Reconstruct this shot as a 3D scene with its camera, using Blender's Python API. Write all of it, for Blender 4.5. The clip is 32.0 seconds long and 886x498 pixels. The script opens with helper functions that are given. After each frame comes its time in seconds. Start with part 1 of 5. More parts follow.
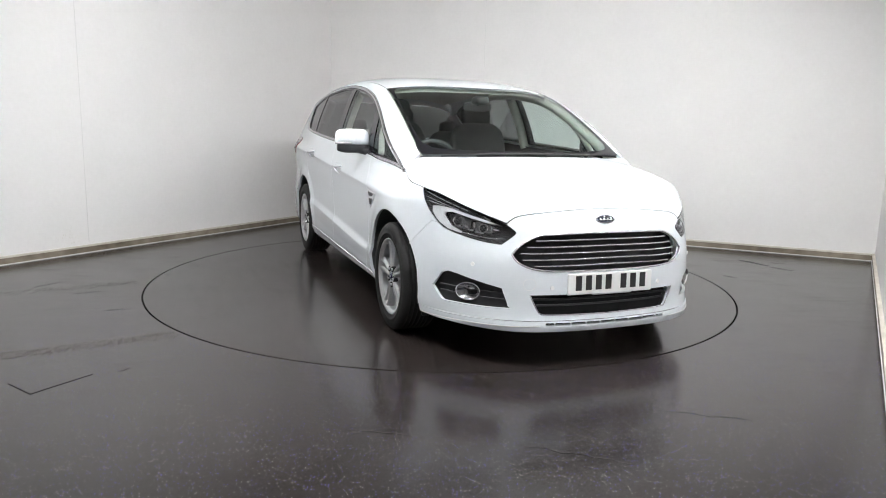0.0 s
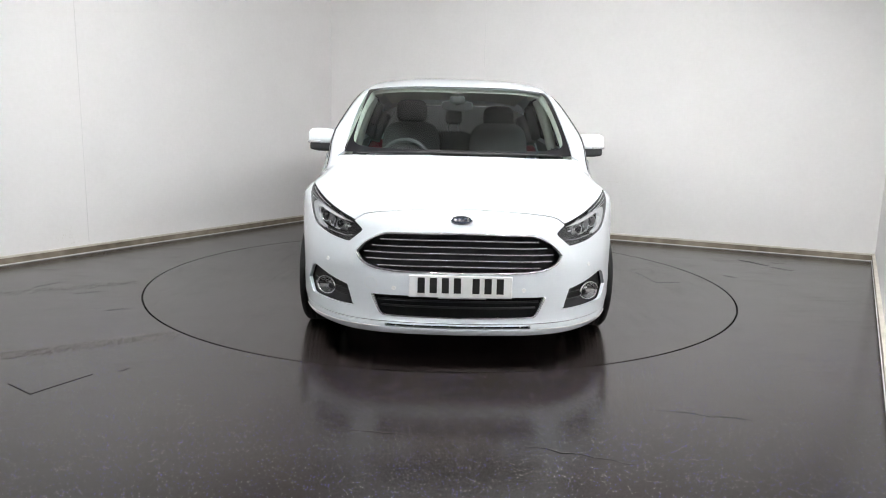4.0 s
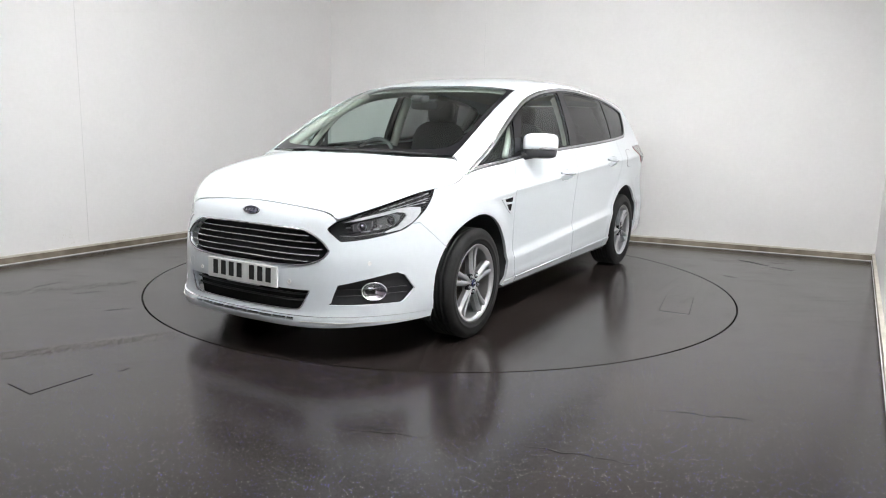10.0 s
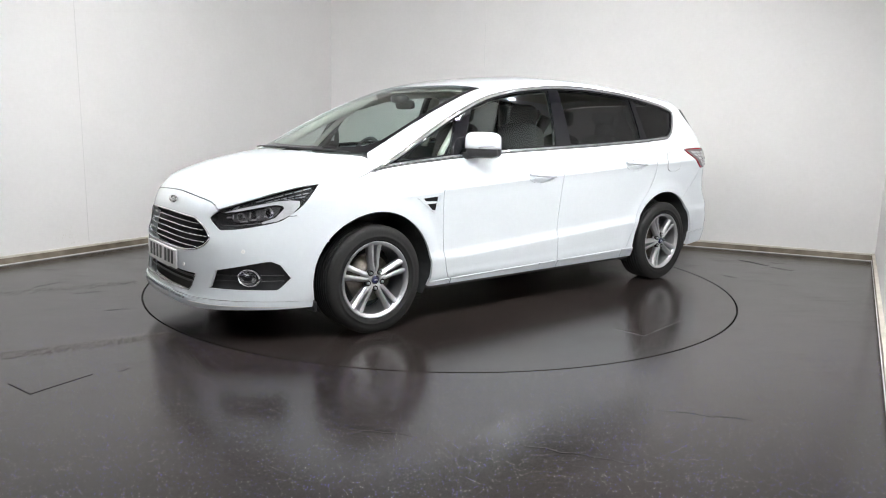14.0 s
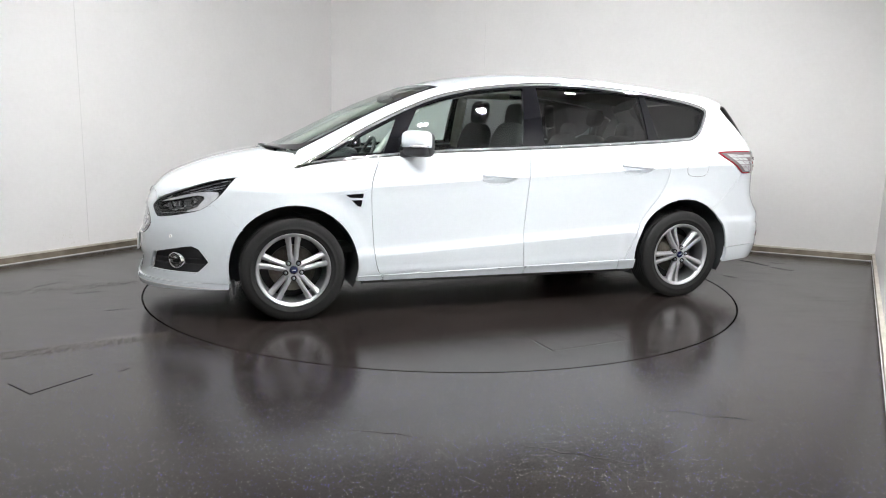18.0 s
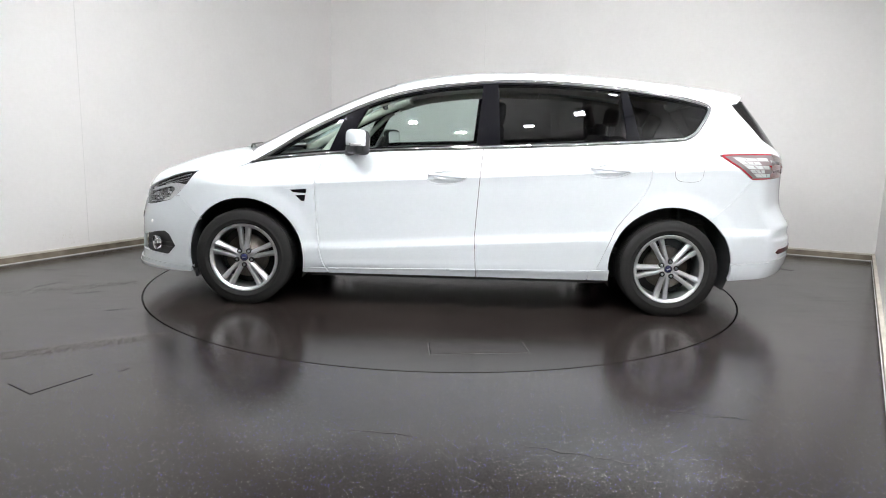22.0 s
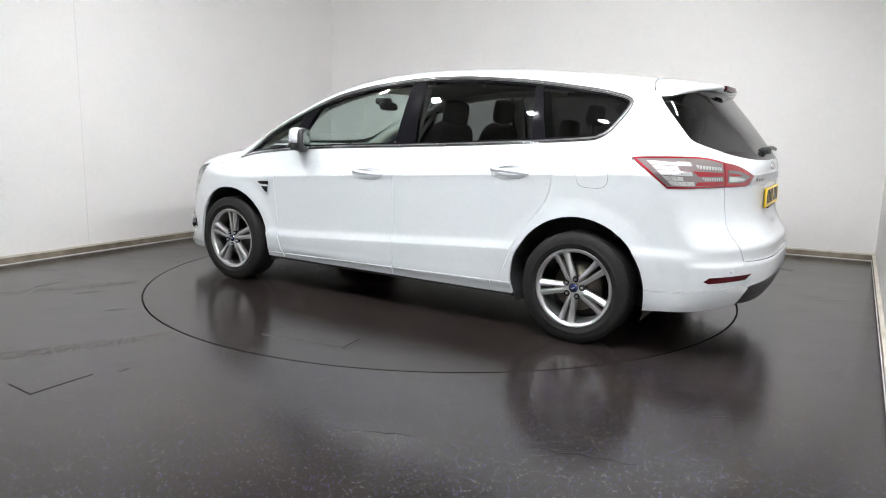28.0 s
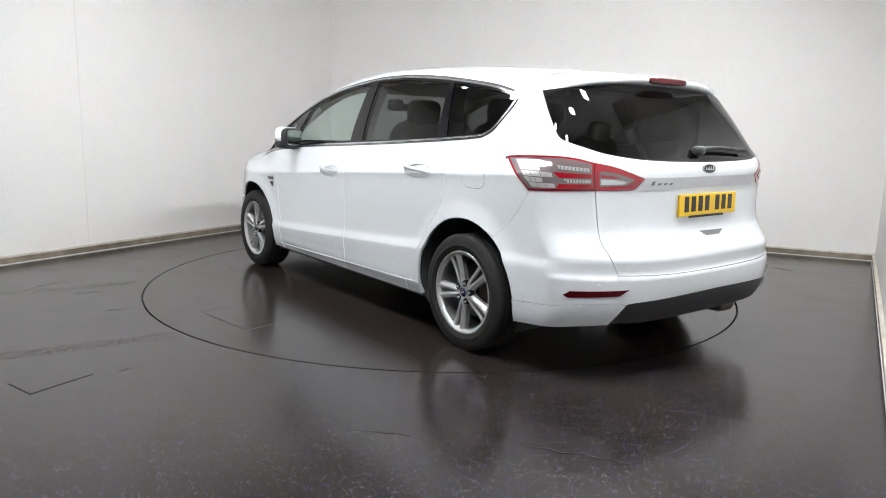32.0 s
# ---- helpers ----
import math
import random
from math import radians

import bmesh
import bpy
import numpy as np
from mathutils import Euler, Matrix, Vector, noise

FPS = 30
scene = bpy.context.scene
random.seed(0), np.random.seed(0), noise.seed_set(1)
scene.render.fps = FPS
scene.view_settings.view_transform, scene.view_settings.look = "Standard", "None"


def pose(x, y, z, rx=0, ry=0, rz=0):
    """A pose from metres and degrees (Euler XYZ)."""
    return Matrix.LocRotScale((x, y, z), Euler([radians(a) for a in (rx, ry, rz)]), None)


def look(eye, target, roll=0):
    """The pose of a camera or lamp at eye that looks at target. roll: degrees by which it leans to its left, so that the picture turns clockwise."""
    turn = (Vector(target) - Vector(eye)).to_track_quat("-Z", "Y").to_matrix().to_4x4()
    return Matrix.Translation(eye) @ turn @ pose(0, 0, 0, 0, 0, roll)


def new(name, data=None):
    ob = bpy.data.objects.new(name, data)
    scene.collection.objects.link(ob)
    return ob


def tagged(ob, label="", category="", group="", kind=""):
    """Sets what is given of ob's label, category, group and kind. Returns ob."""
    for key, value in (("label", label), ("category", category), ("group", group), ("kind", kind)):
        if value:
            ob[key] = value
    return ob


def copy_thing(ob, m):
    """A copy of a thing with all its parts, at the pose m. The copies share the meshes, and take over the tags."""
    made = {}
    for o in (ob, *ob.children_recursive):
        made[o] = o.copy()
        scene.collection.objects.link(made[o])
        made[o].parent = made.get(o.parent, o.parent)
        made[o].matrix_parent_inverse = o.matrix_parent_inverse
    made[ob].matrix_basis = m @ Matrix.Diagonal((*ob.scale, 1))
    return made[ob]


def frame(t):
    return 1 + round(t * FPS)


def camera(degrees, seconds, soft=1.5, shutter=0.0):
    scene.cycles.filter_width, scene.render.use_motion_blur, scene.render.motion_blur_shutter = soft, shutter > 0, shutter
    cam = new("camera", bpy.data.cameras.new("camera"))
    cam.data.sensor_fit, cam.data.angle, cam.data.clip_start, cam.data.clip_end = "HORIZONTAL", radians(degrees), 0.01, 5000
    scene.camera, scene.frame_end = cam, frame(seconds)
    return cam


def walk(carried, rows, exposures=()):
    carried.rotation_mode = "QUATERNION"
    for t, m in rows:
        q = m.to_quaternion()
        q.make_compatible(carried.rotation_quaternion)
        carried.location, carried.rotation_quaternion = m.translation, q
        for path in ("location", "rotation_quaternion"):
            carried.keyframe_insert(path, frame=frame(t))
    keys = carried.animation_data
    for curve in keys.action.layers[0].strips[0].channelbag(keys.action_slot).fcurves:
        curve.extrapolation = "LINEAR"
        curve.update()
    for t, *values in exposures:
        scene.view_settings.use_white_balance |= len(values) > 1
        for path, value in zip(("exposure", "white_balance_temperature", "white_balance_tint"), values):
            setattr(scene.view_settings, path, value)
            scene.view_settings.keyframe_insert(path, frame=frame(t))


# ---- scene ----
from mathutils.geometry import delaunay_2d_cdt

# the camera stands in a corner of the booth, the turntable's axis is the world's origin
cam = camera(64.82, 32.0, soft=1.0)
EYE, YAW, PITCH, ROLL = Vector((0, -5.6506, 1.22)), radians(0.369), radians(-9.815), 1.338
AIM = EYE + Vector((math.sin(YAW) * math.cos(PITCH), math.cos(YAW) * math.cos(PITCH), math.sin(PITCH)))
walk(cam, [(0, look(EYE, AIM, ROLL)), (32.0, look(EYE, AIM, ROLL))])

# world: a dim closed hall round the booth
world = bpy.data.worlds.new("world")
scene.world = world
world.use_nodes = True
world.node_tree.nodes["Background"].inputs[0].default_value = (0.6, 0.62, 0.65, 1)
world.node_tree.nodes["Background"].inputs[1].default_value = 0.05
scene.view_settings.exposure = 0.0
LAMP_POWER = 950.0


# ---- materials ----
def material(name, color=(0.8, 0.8, 0.8), rough=0.5, metal=0.0, **more):
    m = bpy.data.materials.new(name)
    m.use_nodes = True
    b = m.node_tree.nodes["Principled BSDF"]
    b.inputs["Base Color"].default_value = (*color, 1)
    b.inputs["Roughness"].default_value = rough
    b.inputs["Metallic"].default_value = metal
    for key, value in more.items():
        b.inputs[key.replace("_", " ")].default_value = value
    return m


def node(m, kind, **values):
    n = m.node_tree.nodes.new(kind)
    for key, value in values.items():
        if key in n.inputs:
            n.inputs[key].default_value = value
    return n


def link(m, a, b):
    m.node_tree.links.new(a, b)


def shader(m):
    return m.node_tree.nodes["Principled BSDF"]


def ramp(m, source, stops):
    r = node(m, "ShaderNodeValToRGB")
    e = r.color_ramp.elements
    while len(e) < len(stops):
        e.new(0.5)
    for k, (p, c) in enumerate(stops):
        e[k].position, e[k].color = p, (*c, 1) if len(c) == 3 else c
    link(m, source, r.inputs[0])
    return r.outputs[0]


def blend(m, fac, a, b, mode="MIX"):
    n = node(m, "ShaderNodeMix")
    n.data_type, n.blend_type = "RGBA", mode
    for sock, v in ((n.inputs[0], fac), (n.inputs[6], a), (n.inputs[7], b)):
        if isinstance(v, (int, float)):
            sock.default_value = v
        elif isinstance(v, tuple):
            sock.default_value = (*v, 1)
        else:
            link(m, v, sock)
    return n.outputs[2]


def bump(m, source, strength, distance=0.002):
    n = node(m, "ShaderNodeBump", Strength=strength, Distance=distance)
    link(m, source, n.inputs["Height"])
    link(m, n.outputs[0], shader(m).inputs["Normal"])
    return n


def place(m):
    return node(m, "ShaderNodeTexCoord").outputs["Object"]


def noise_tex(m, scale, detail=3.0, rough=0.5, vector=None):
    n = node(m, "ShaderNodeTexNoise", Scale=scale, Detail=detail, Roughness=rough)
    link(m, vector or place(m), n.inputs["Vector"])
    return n.outputs[0]


def grained(m, scale, low, high, strength=0.0, rough_span=0.0):
    """Grain at two scales in colour, relief and gloss."""
    a, b = noise_tex(m, scale), noise_tex(m, scale * 0.09, 4)
    c = blend(m, 0.5, a, b)
    link(m, ramp(m, c, ((0.3, low), (0.7, high))), shader(m).inputs["Base Color"])
    if strength:
        bump(m, a, strength)
    if rough_span:
        r = shader(m).inputs["Roughness"].default_value
        link(m, ramp(m, b, ((0.3, (r - rough_span,) * 3), (0.7, (r + rough_span,) * 3))), shader(m).inputs["Roughness"])
    return m


def floor_material(name, tracks=False, chips=1.0):
    """Dark safety vinyl with pale and blue chips, scuffed and damp-looking."""
    m = material(name, rough=0.3, Specular_IOR_Level=0.42)
    p = place(m)
    ground = ramp(m, noise_tex(m, 1.1, 5, 0.6, p), ((0.28, (0.0145, 0.0117, 0.0112)), (0.72, (0.032, 0.0268, 0.0258))))
    fine = ramp(m, noise_tex(m, 240, 2, 0.6, p), ((0.35, (0.55, 0.55, 0.55)), (0.75, (1.5, 1.5, 1.5))))
    base = blend(m, 1.0, ground, fine, "MULTIPLY")
    # chips stay crisp towards the camera's corner and are trodden dull where cars drive
    spot = node(m, "ShaderNodeSeparateXYZ")
    link(m, p, spot.inputs[0])
    tread_line = node(m, "ShaderNodeMath")
    tread_line.operation = "MULTIPLY_ADD"
    link(m, noise_tex(m, 1.3, 3, 0.5, p), tread_line.inputs[0])
    tread_line.inputs[1].default_value = 0.5
    link(m, spot.outputs[1], tread_line.inputs[2])
    dull = node(m, "ShaderNodeMapRange")
    for q, v in zip(dull.inputs[1:5], (-1.75, -0.85, 1.0, 0.2)):
        q.default_value = v
    link(m, tread_line.outputs[0], dull.inputs[0])
    kept = dull.outputs[0]
    for scale, size, share, tint in ((80, 0.122, 0.40, (0.60, 0.60, 0.62)), (84, 0.132, 0.52, (0.17, 0.16, 0.66)), (150, 0.15, 0.35, (0.11, 0.105, 0.105))):
        v = node(m, "ShaderNodeTexVoronoi", Scale=scale)
        link(m, p, v.inputs["Vector"])
        near = ramp(m, v.outputs["Distance"], ((size, (1, 1, 1)), (size * 1.25, (0, 0, 0))))
        split = node(m, "ShaderNodeSeparateColor")
        link(m, v.outputs["Color"], split.inputs[0])
        some = ramp(m, split.outputs[0], ((share, (0, 0, 0)), (share + 0.01, (1, 1, 1))))
        base = blend(m, blend(m, 1.0, blend(m, 1.0, near, some, "MULTIPLY"), kept, "MULTIPLY"), base, tuple(c * chips + (1 - chips) * 0.03 for c in tint))
    if tracks:
        # two bands of dried tyre marks that lead onto the turntable
        for shift in (0.862, -0.673):
            d = node(m, "ShaderNodeVectorMath")
            d.operation = "DOT_PRODUCT"
            link(m, p, d.inputs[0])
            d.inputs[1].default_value = (-0.52, 0.855, 0)
            off = node(m, "ShaderNodeMath")
            off.operation = "ADD"
            link(m, d.outputs["Value"], off.inputs[0])
            off.inputs[1].default_value = -shift
            wide = node(m, "ShaderNodeMath")
            wide.operation = "ABSOLUTE"
            link(m, off.outputs[0], wide.inputs[0])
            band = ramp(m, wide.outputs[0], ((0.07, (1, 1, 1)), (0.12, (0, 0, 0))))
            xyz = node(m, "ShaderNodeSeparateXYZ")
            link(m, p, xyz.inputs[0])
            side = node(m, "ShaderNodeMapRange")
            for q, v in zip(side.inputs[1:5], (-1.2, -2.0, 0.0, 1.0)):
                q.default_value = v
            link(m, xyz.outputs[0], side.inputs[0])
            tread = node(m, "ShaderNodeTexWave", Scale=14.0, Distortion=7.0, Detail=4.0)
            tread.wave_profile = "SAW"
            link(m, p, tread.inputs["Vector"])
            patch = ramp(m, noise_tex(m, 3.5, 4, 0.7, p), ((0.36, (0.15, 0.15, 0.15)), (0.6, (1, 1, 1))))
            mask = blend(m, 1.0, blend(m, 1.0, band, side.outputs[0], "MULTIPLY"), blend(m, 1.0, patch, tread.outputs[0], "MULTIPLY"), "MULTIPLY")
            base = blend(m, mask, base, (0.085, 0.074, 0.062))
    # mop streaks drawn out one way
    drawn = node(m, "ShaderNodeMapping")
    drawn.inputs["Rotation"].default_value = (0, 0, 0.5)
    drawn.inputs["Scale"].default_value = (1.2, 9.0, 1.0)
    link(m, p, drawn.inputs["Vector"])
    streak = noise_tex(m, 1.6, 6, 0.7, drawn.outputs[0])
    base = blend(m, 0.55, base, ramp(m, streak, ((0.35, (0.55, 0.53, 0.52)), (0.7, (1.9, 1.75, 1.6)))), "MULTIPLY")
    link(m, base, shader(m).inputs["Base Color"])
    worn = blend(m, 0.5, streak, noise_tex(m, 3, 5, 0.65, p))
    link(m, ramp(m, worn, ((0.3, (0.14,) * 3), (0.55, (0.20,) * 3), (0.75, (0.31,) * 3))), shader(m).inputs["Roughness"])
    bump(m, noise_tex(m, 190, 2, 0.5, p), 0.17, 0.001)
    return m


FLOOR = floor_material("safety_vinyl", True)
DISC = floor_material("turntable_vinyl", chips=0.08)
DARK = material("dark_gap", (0.006, 0.006, 0.006), 0.8)
WALL = material("wall_paint", (0.8, 0.785, 0.78), 0.55)
grained(WALL, 30, (0.79, 0.772, 0.762), (0.83, 0.812, 0.802), 0.03)
CEILING = grained(material("ceiling_paint", rough=0.8), 18, (0.50, 0.48, 0.46), (0.58, 0.56, 0.54), 0.05)
TIMBER = grained(material("skirting_timber", rough=0.6), 9, (0.10, 0.075, 0.05), (0.36, 0.31, 0.24), 0.15)
TIMBER_TOP = grained(material("skirting_top", rough=0.6), 9, (0.5, 0.46, 0.39), (0.72, 0.68, 0.6), 0.1)
SEALANT = grained(material("sealant", rough=0.5), 14, (0.55, 0.54, 0.52), (0.75, 0.74, 0.72), 0.1)
SCUFF = grained(material("scuff", rough=0.5), 40, (0.008, 0.007, 0.007), (0.016, 0.015, 0.014), 0.1)
GRIME = grained(material("dried_grime", rough=0.5), 60, (0.03, 0.026, 0.022), (0.07, 0.062, 0.054), 0.1)
STAIN = grained(material("wall_stain", rough=0.6), 30, (0.66, 0.63, 0.58), (0.80, 0.78, 0.75), 0.05)
STREAK = grained(material("wall_streak", rough=0.6), 40, (0.68, 0.665, 0.65), (0.76, 0.75, 0.74), 0.05)
PAINT = material("white_car_paint", (0.70, 0.73, 0.75), 0.32, Coat_Weight=1.0, Coat_Roughness=0.06)
grained(PAINT, 400, (0.69, 0.725, 0.755), (0.72, 0.755, 0.785))
BLACK = grained(material("black_plastic", rough=0.45), 300, (0.020, 0.020, 0.022), (0.034, 0.034, 0.037), 0.08, 0.05)
GLOSS_BLACK = material("gloss_black_trim", (0.006, 0.006, 0.008), 0.07, Specular_IOR_Level=0.35)
CHROME = grained(material("chrome", rough=0.10, metal=1.0), 60, (0.62, 0.63, 0.65), (0.72, 0.73, 0.75), 0.0, 0.03)
# lightened chrome for the grille bars: the wall's reflection put into the colour
BRIGHT = grained(material("bright_trim", rough=0.2, metal=0.8), 60, (0.74, 0.75, 0.77), (0.84, 0.85, 0.87), 0.0, 0.03)
SATIN = grained(material("satin_silver", rough=0.35, metal=0.85), 200, (0.50, 0.51, 0.53), (0.58, 0.59, 0.61))
ALLOY = grained(material("alloy", rough=0.34, metal=0.9), 120, (0.60, 0.605, 0.615), (0.70, 0.705, 0.715), 0.02, 0.04)
# near-black alloy: the shade in nut wells and spoke gaps, as colour
ALLOY_SHADE = grained(material("alloy_recess_shade", rough=0.45, metal=0.8), 90, (0.02, 0.02, 0.021), (0.045, 0.045, 0.046))
SLAT = grained(material("grey_lamp_slat", rough=0.3, metal=0.4), 90, (0.12, 0.12, 0.125), (0.20, 0.20, 0.205))
MATT = grained(material("matt_black_plastic", rough=0.7, Specular_IOR_Level=0.2), 200, (0.010, 0.010, 0.011), (0.018, 0.018, 0.019), 0.1)
RUBBER = grained(material("tyre_rubber", rough=0.72, Specular_IOR_Level=0.3), 80, (0.012, 0.0118, 0.0116), (0.021, 0.0206, 0.0202), 0.2, 0.1)
STEEL = grained(material("brake_steel", rough=0.4, metal=0.9), 60, (0.09, 0.075, 0.06), (0.22, 0.20, 0.18), 0.1)
RED = material("red_lens", (0.27, 0.004, 0.012), 0.08, Coat_Weight=1.0, Coat_Roughness=0.03)
CLEAR = grained(material("clear_lens_reflector", (0.55, 0.55, 0.56), 0.25, 0.5, Coat_Weight=1.0, Coat_Roughness=0.03), 90, (0.52, 0.52, 0.53), (0.80, 0.80, 0.81), 0.15)
DARK_RED = material("dark_red_lens", (0.075, 0.003, 0.007), 0.15, Specular_IOR_Level=0.25)
SMOKE = material("smoked_lens", (0.20, 0.16, 0.165), 0.08, 0.3, Coat_Weight=1.0, Coat_Roughness=0.03)
CAP_BLUE = material("hub_cap_blue", (0.012, 0.016, 0.075), 0.18, Coat_Weight=1.0)
BLUE = material("blue_enamel", (0.03, 0.034, 0.055), 0.15, Coat_Weight=1.0)
YELLOW = material("yellow_plate", (0.78, 0.50, 0.02), 0.35)
WHITE_PLATE = material("white_plate", (0.78, 0.78, 0.77), 0.35)
INK = material("black_ink", (0.012, 0.012, 0.012), 0.4)
FABRIC = grained(material("dark_seat_fabric", rough=0.9), 260, (0.015, 0.0155, 0.016), (0.032, 0.033, 0.034), 0.3)
POD = grained(material("headlight_bowl", rough=0.25, metal=0.5), 90, (0.06, 0.06, 0.063), (0.12, 0.12, 0.124))
FOG_BOWL = grained(material("fog_lamp_bowl", rough=0.18, metal=0.9), 60, (0.30, 0.30, 0.31), (0.42, 0.42, 0.43))
GUIDE = grained(material("light_guide", rough=0.22, Coat_Weight=0.6), 70, (0.58, 0.58, 0.59), (0.78, 0.78, 0.79), 0.1)
TRIM = grained(material("dark_cabin_plastic", rough=0.6), 220, (0.036, 0.038, 0.039), (0.062, 0.064, 0.065), 0.15)
PALE_TRIM = grained(material("pale_cabin_trim", rough=0.8), 150, (0.52, 0.52, 0.47), (0.62, 0.62, 0.56), 0.1)


def glass_material(name, tint, rough=0.0):
    m = bpy.data.materials.new(name)
    m.use_nodes = True
    m.node_tree.nodes.clear()
    out, mix = node(m, "ShaderNodeOutputMaterial"), node(m, "ShaderNodeMixShader")
    see, shine = node(m, "ShaderNodeBsdfTransparent", Color=(*tint, 1)), node(m, "ShaderNodeBsdfGlossy", Roughness=rough)
    face = node(m, "ShaderNodeLayerWeight", Blend=0.5)
    steep, fres = node(m, "ShaderNodeMath"), node(m, "ShaderNodeMath")
    steep.operation, fres.operation = "POWER", "MULTIPLY_ADD"
    steep.inputs[1].default_value, fres.inputs[1].default_value, fres.inputs[2].default_value = 5.0, 0.92, 0.055
    link(m, face.outputs["Facing"], steep.inputs[0])
    link(m, steep.outputs[0], fres.inputs[0])
    link(m, fres.outputs[0], mix.inputs[0])
    link(m, see.outputs[0], mix.inputs[1])
    link(m, shine.outputs[0], mix.inputs[2])
    link(m, mix.outputs[0], out.inputs[0])
    return m


GLASS = glass_material("clear_car_glass", (0.80, 0.88, 0.85))
PRIVACY = glass_material("privacy_glass", (0.21, 0.215, 0.215))
PRIVACY_DARK = glass_material("dark_privacy_glass", (0.11, 0.112, 0.112))
SMOKED = glass_material("smoked_rear_glass", (0.075, 0.078, 0.078))
LENS = glass_material("lamp_lens", (0.92, 0.93, 0.94))


def glow_material(name, color, power):
    m = bpy.data.materials.new(name)
    m.use_nodes = True
    m.node_tree.nodes.clear()
    out, e = node(m, "ShaderNodeOutputMaterial"), node(m, "ShaderNodeEmission", Color=(*color, 1), Strength=power)
    link(m, e.outputs[0], out.inputs[0])
    return m


GLOW = glow_material("led_diffuser", (0.965, 0.985, 1.0), LAMP_POWER)


# ---- mesh helpers ----
def part(name, bm, mat, parent=None, label="", smooth=False):
    """Links a bmesh as one mesh object under a thing or part."""
    bmesh.ops.recalc_face_normals(bm, faces=bm.faces[:])
    me = bpy.data.meshes.new(name)
    bm.to_mesh(me)
    bm.free()
    if smooth:
        me.shade_smooth()
    me.materials.append(mat)
    ob = new(name, me)
    ob.parent = parent
    if label:
        ob["label"] = label
    return ob


def box(bm, size, at=(0, 0, 0), turn=None, bevel=0.0):
    m = Matrix.Translation(at) @ (turn or Matrix()) @ Matrix.Diagonal((*size, 1))
    made = bmesh.ops.create_cube(bm, size=1.0, matrix=m)["verts"]
    if bevel:
        edges = list({e for v in made for e in v.link_edges})
        bmesh.ops.bevel(bm, geom=edges, offset=bevel, segments=2, affect="EDGES", profile=0.5)


def lathe(bm, profile, steps=64, axis="y"):
    """Turns (radius, height) points about an axis."""
    rings = []
    for k in range(steps):
        a = 2 * math.pi * k / steps
        c, s = math.cos(a), math.sin(a)
        rings.append([bm.verts.new((r * c, h, r * s) if axis == "y" else (r * c, r * s, h)) for r, h in profile])
    for k in range(steps):
        p, q = rings[k], rings[(k + 1) % steps]
        for i in range(len(profile) - 1):
            bm.faces.new((p[i], p[i + 1], q[i + 1], q[i]))


def tube(bm, places, radius, sides=8):
    """A round bar along places."""
    pts = [Vector(p) for p in places]
    rings = []
    for i, p in enumerate(pts):
        d = (pts[min(i + 1, len(pts) - 1)] - pts[max(i - 1, 0)]).normalized()
        u = d.cross(Vector((0, 0, 1)) if abs(d.z) < 0.9 else Vector((1, 0, 0))).normalized()
        v = d.cross(u)
        rings.append([bm.verts.new(p + radius * (math.cos(2 * math.pi * k / sides) * u + math.sin(2 * math.pi * k / sides) * v)) for k in range(sides)])
    for a, b in zip(rings, rings[1:]):
        for k in range(sides):
            bm.faces.new((a[k], a[(k + 1) % sides], b[(k + 1) % sides], b[k]))
    bm.faces.new(rings[0])
    bm.faces.new(rings[-1])


def slab(bm, corners, z0, z1):
    """An upright prism over a plan outline."""
    lo, hi = [bm.verts.new((x, y, z0)) for x, y in corners], [bm.verts.new((x, y, z1)) for x, y in corners]
    bm.faces.new(lo)
    bm.faces.new(hi)
    n = len(lo)
    for k in range(n):
        bm.faces.new((lo[k], lo[(k + 1) % n], hi[(k + 1) % n], hi[k]))


# ---- the booth ----
HEIGHT, LAMP_Z, TIP = 3.08, 2.97, 30.0
TURN = radians(59.35)
ALONG, ACROSS = Vector((math.cos(TURN), math.sin(TURN))), Vector((math.sin(TURN), -math.cos(TURN)))
LEFT, RIGHT, FRONT = -3.22, 3.143, -6.3
BACK_TURN = radians(-23.76)
BACK_AT, BACK_WAY = Vector((3.2244, 1.765)), Vector((math.cos(BACK_TURN), math.sin(BACK_TURN)))


def back_corner(across):
    """Where the back wall meets a side wall."""
    n = Vector((-BACK_WAY.y, BACK_WAY.x))
    at = ACROSS * across
    return at + ALONG * ((BACK_AT - at).dot(n) / ALONG.dot(n))


CORNERS = [ALONG * FRONT + ACROSS * LEFT, back_corner(LEFT), back_corner(RIGHT), ALONG * FRONT + ACROSS * RIGHT]
CORNERS = [Vector(c) for c in CORNERS]
R_DISC, DISC_X = 2.264, 0.022


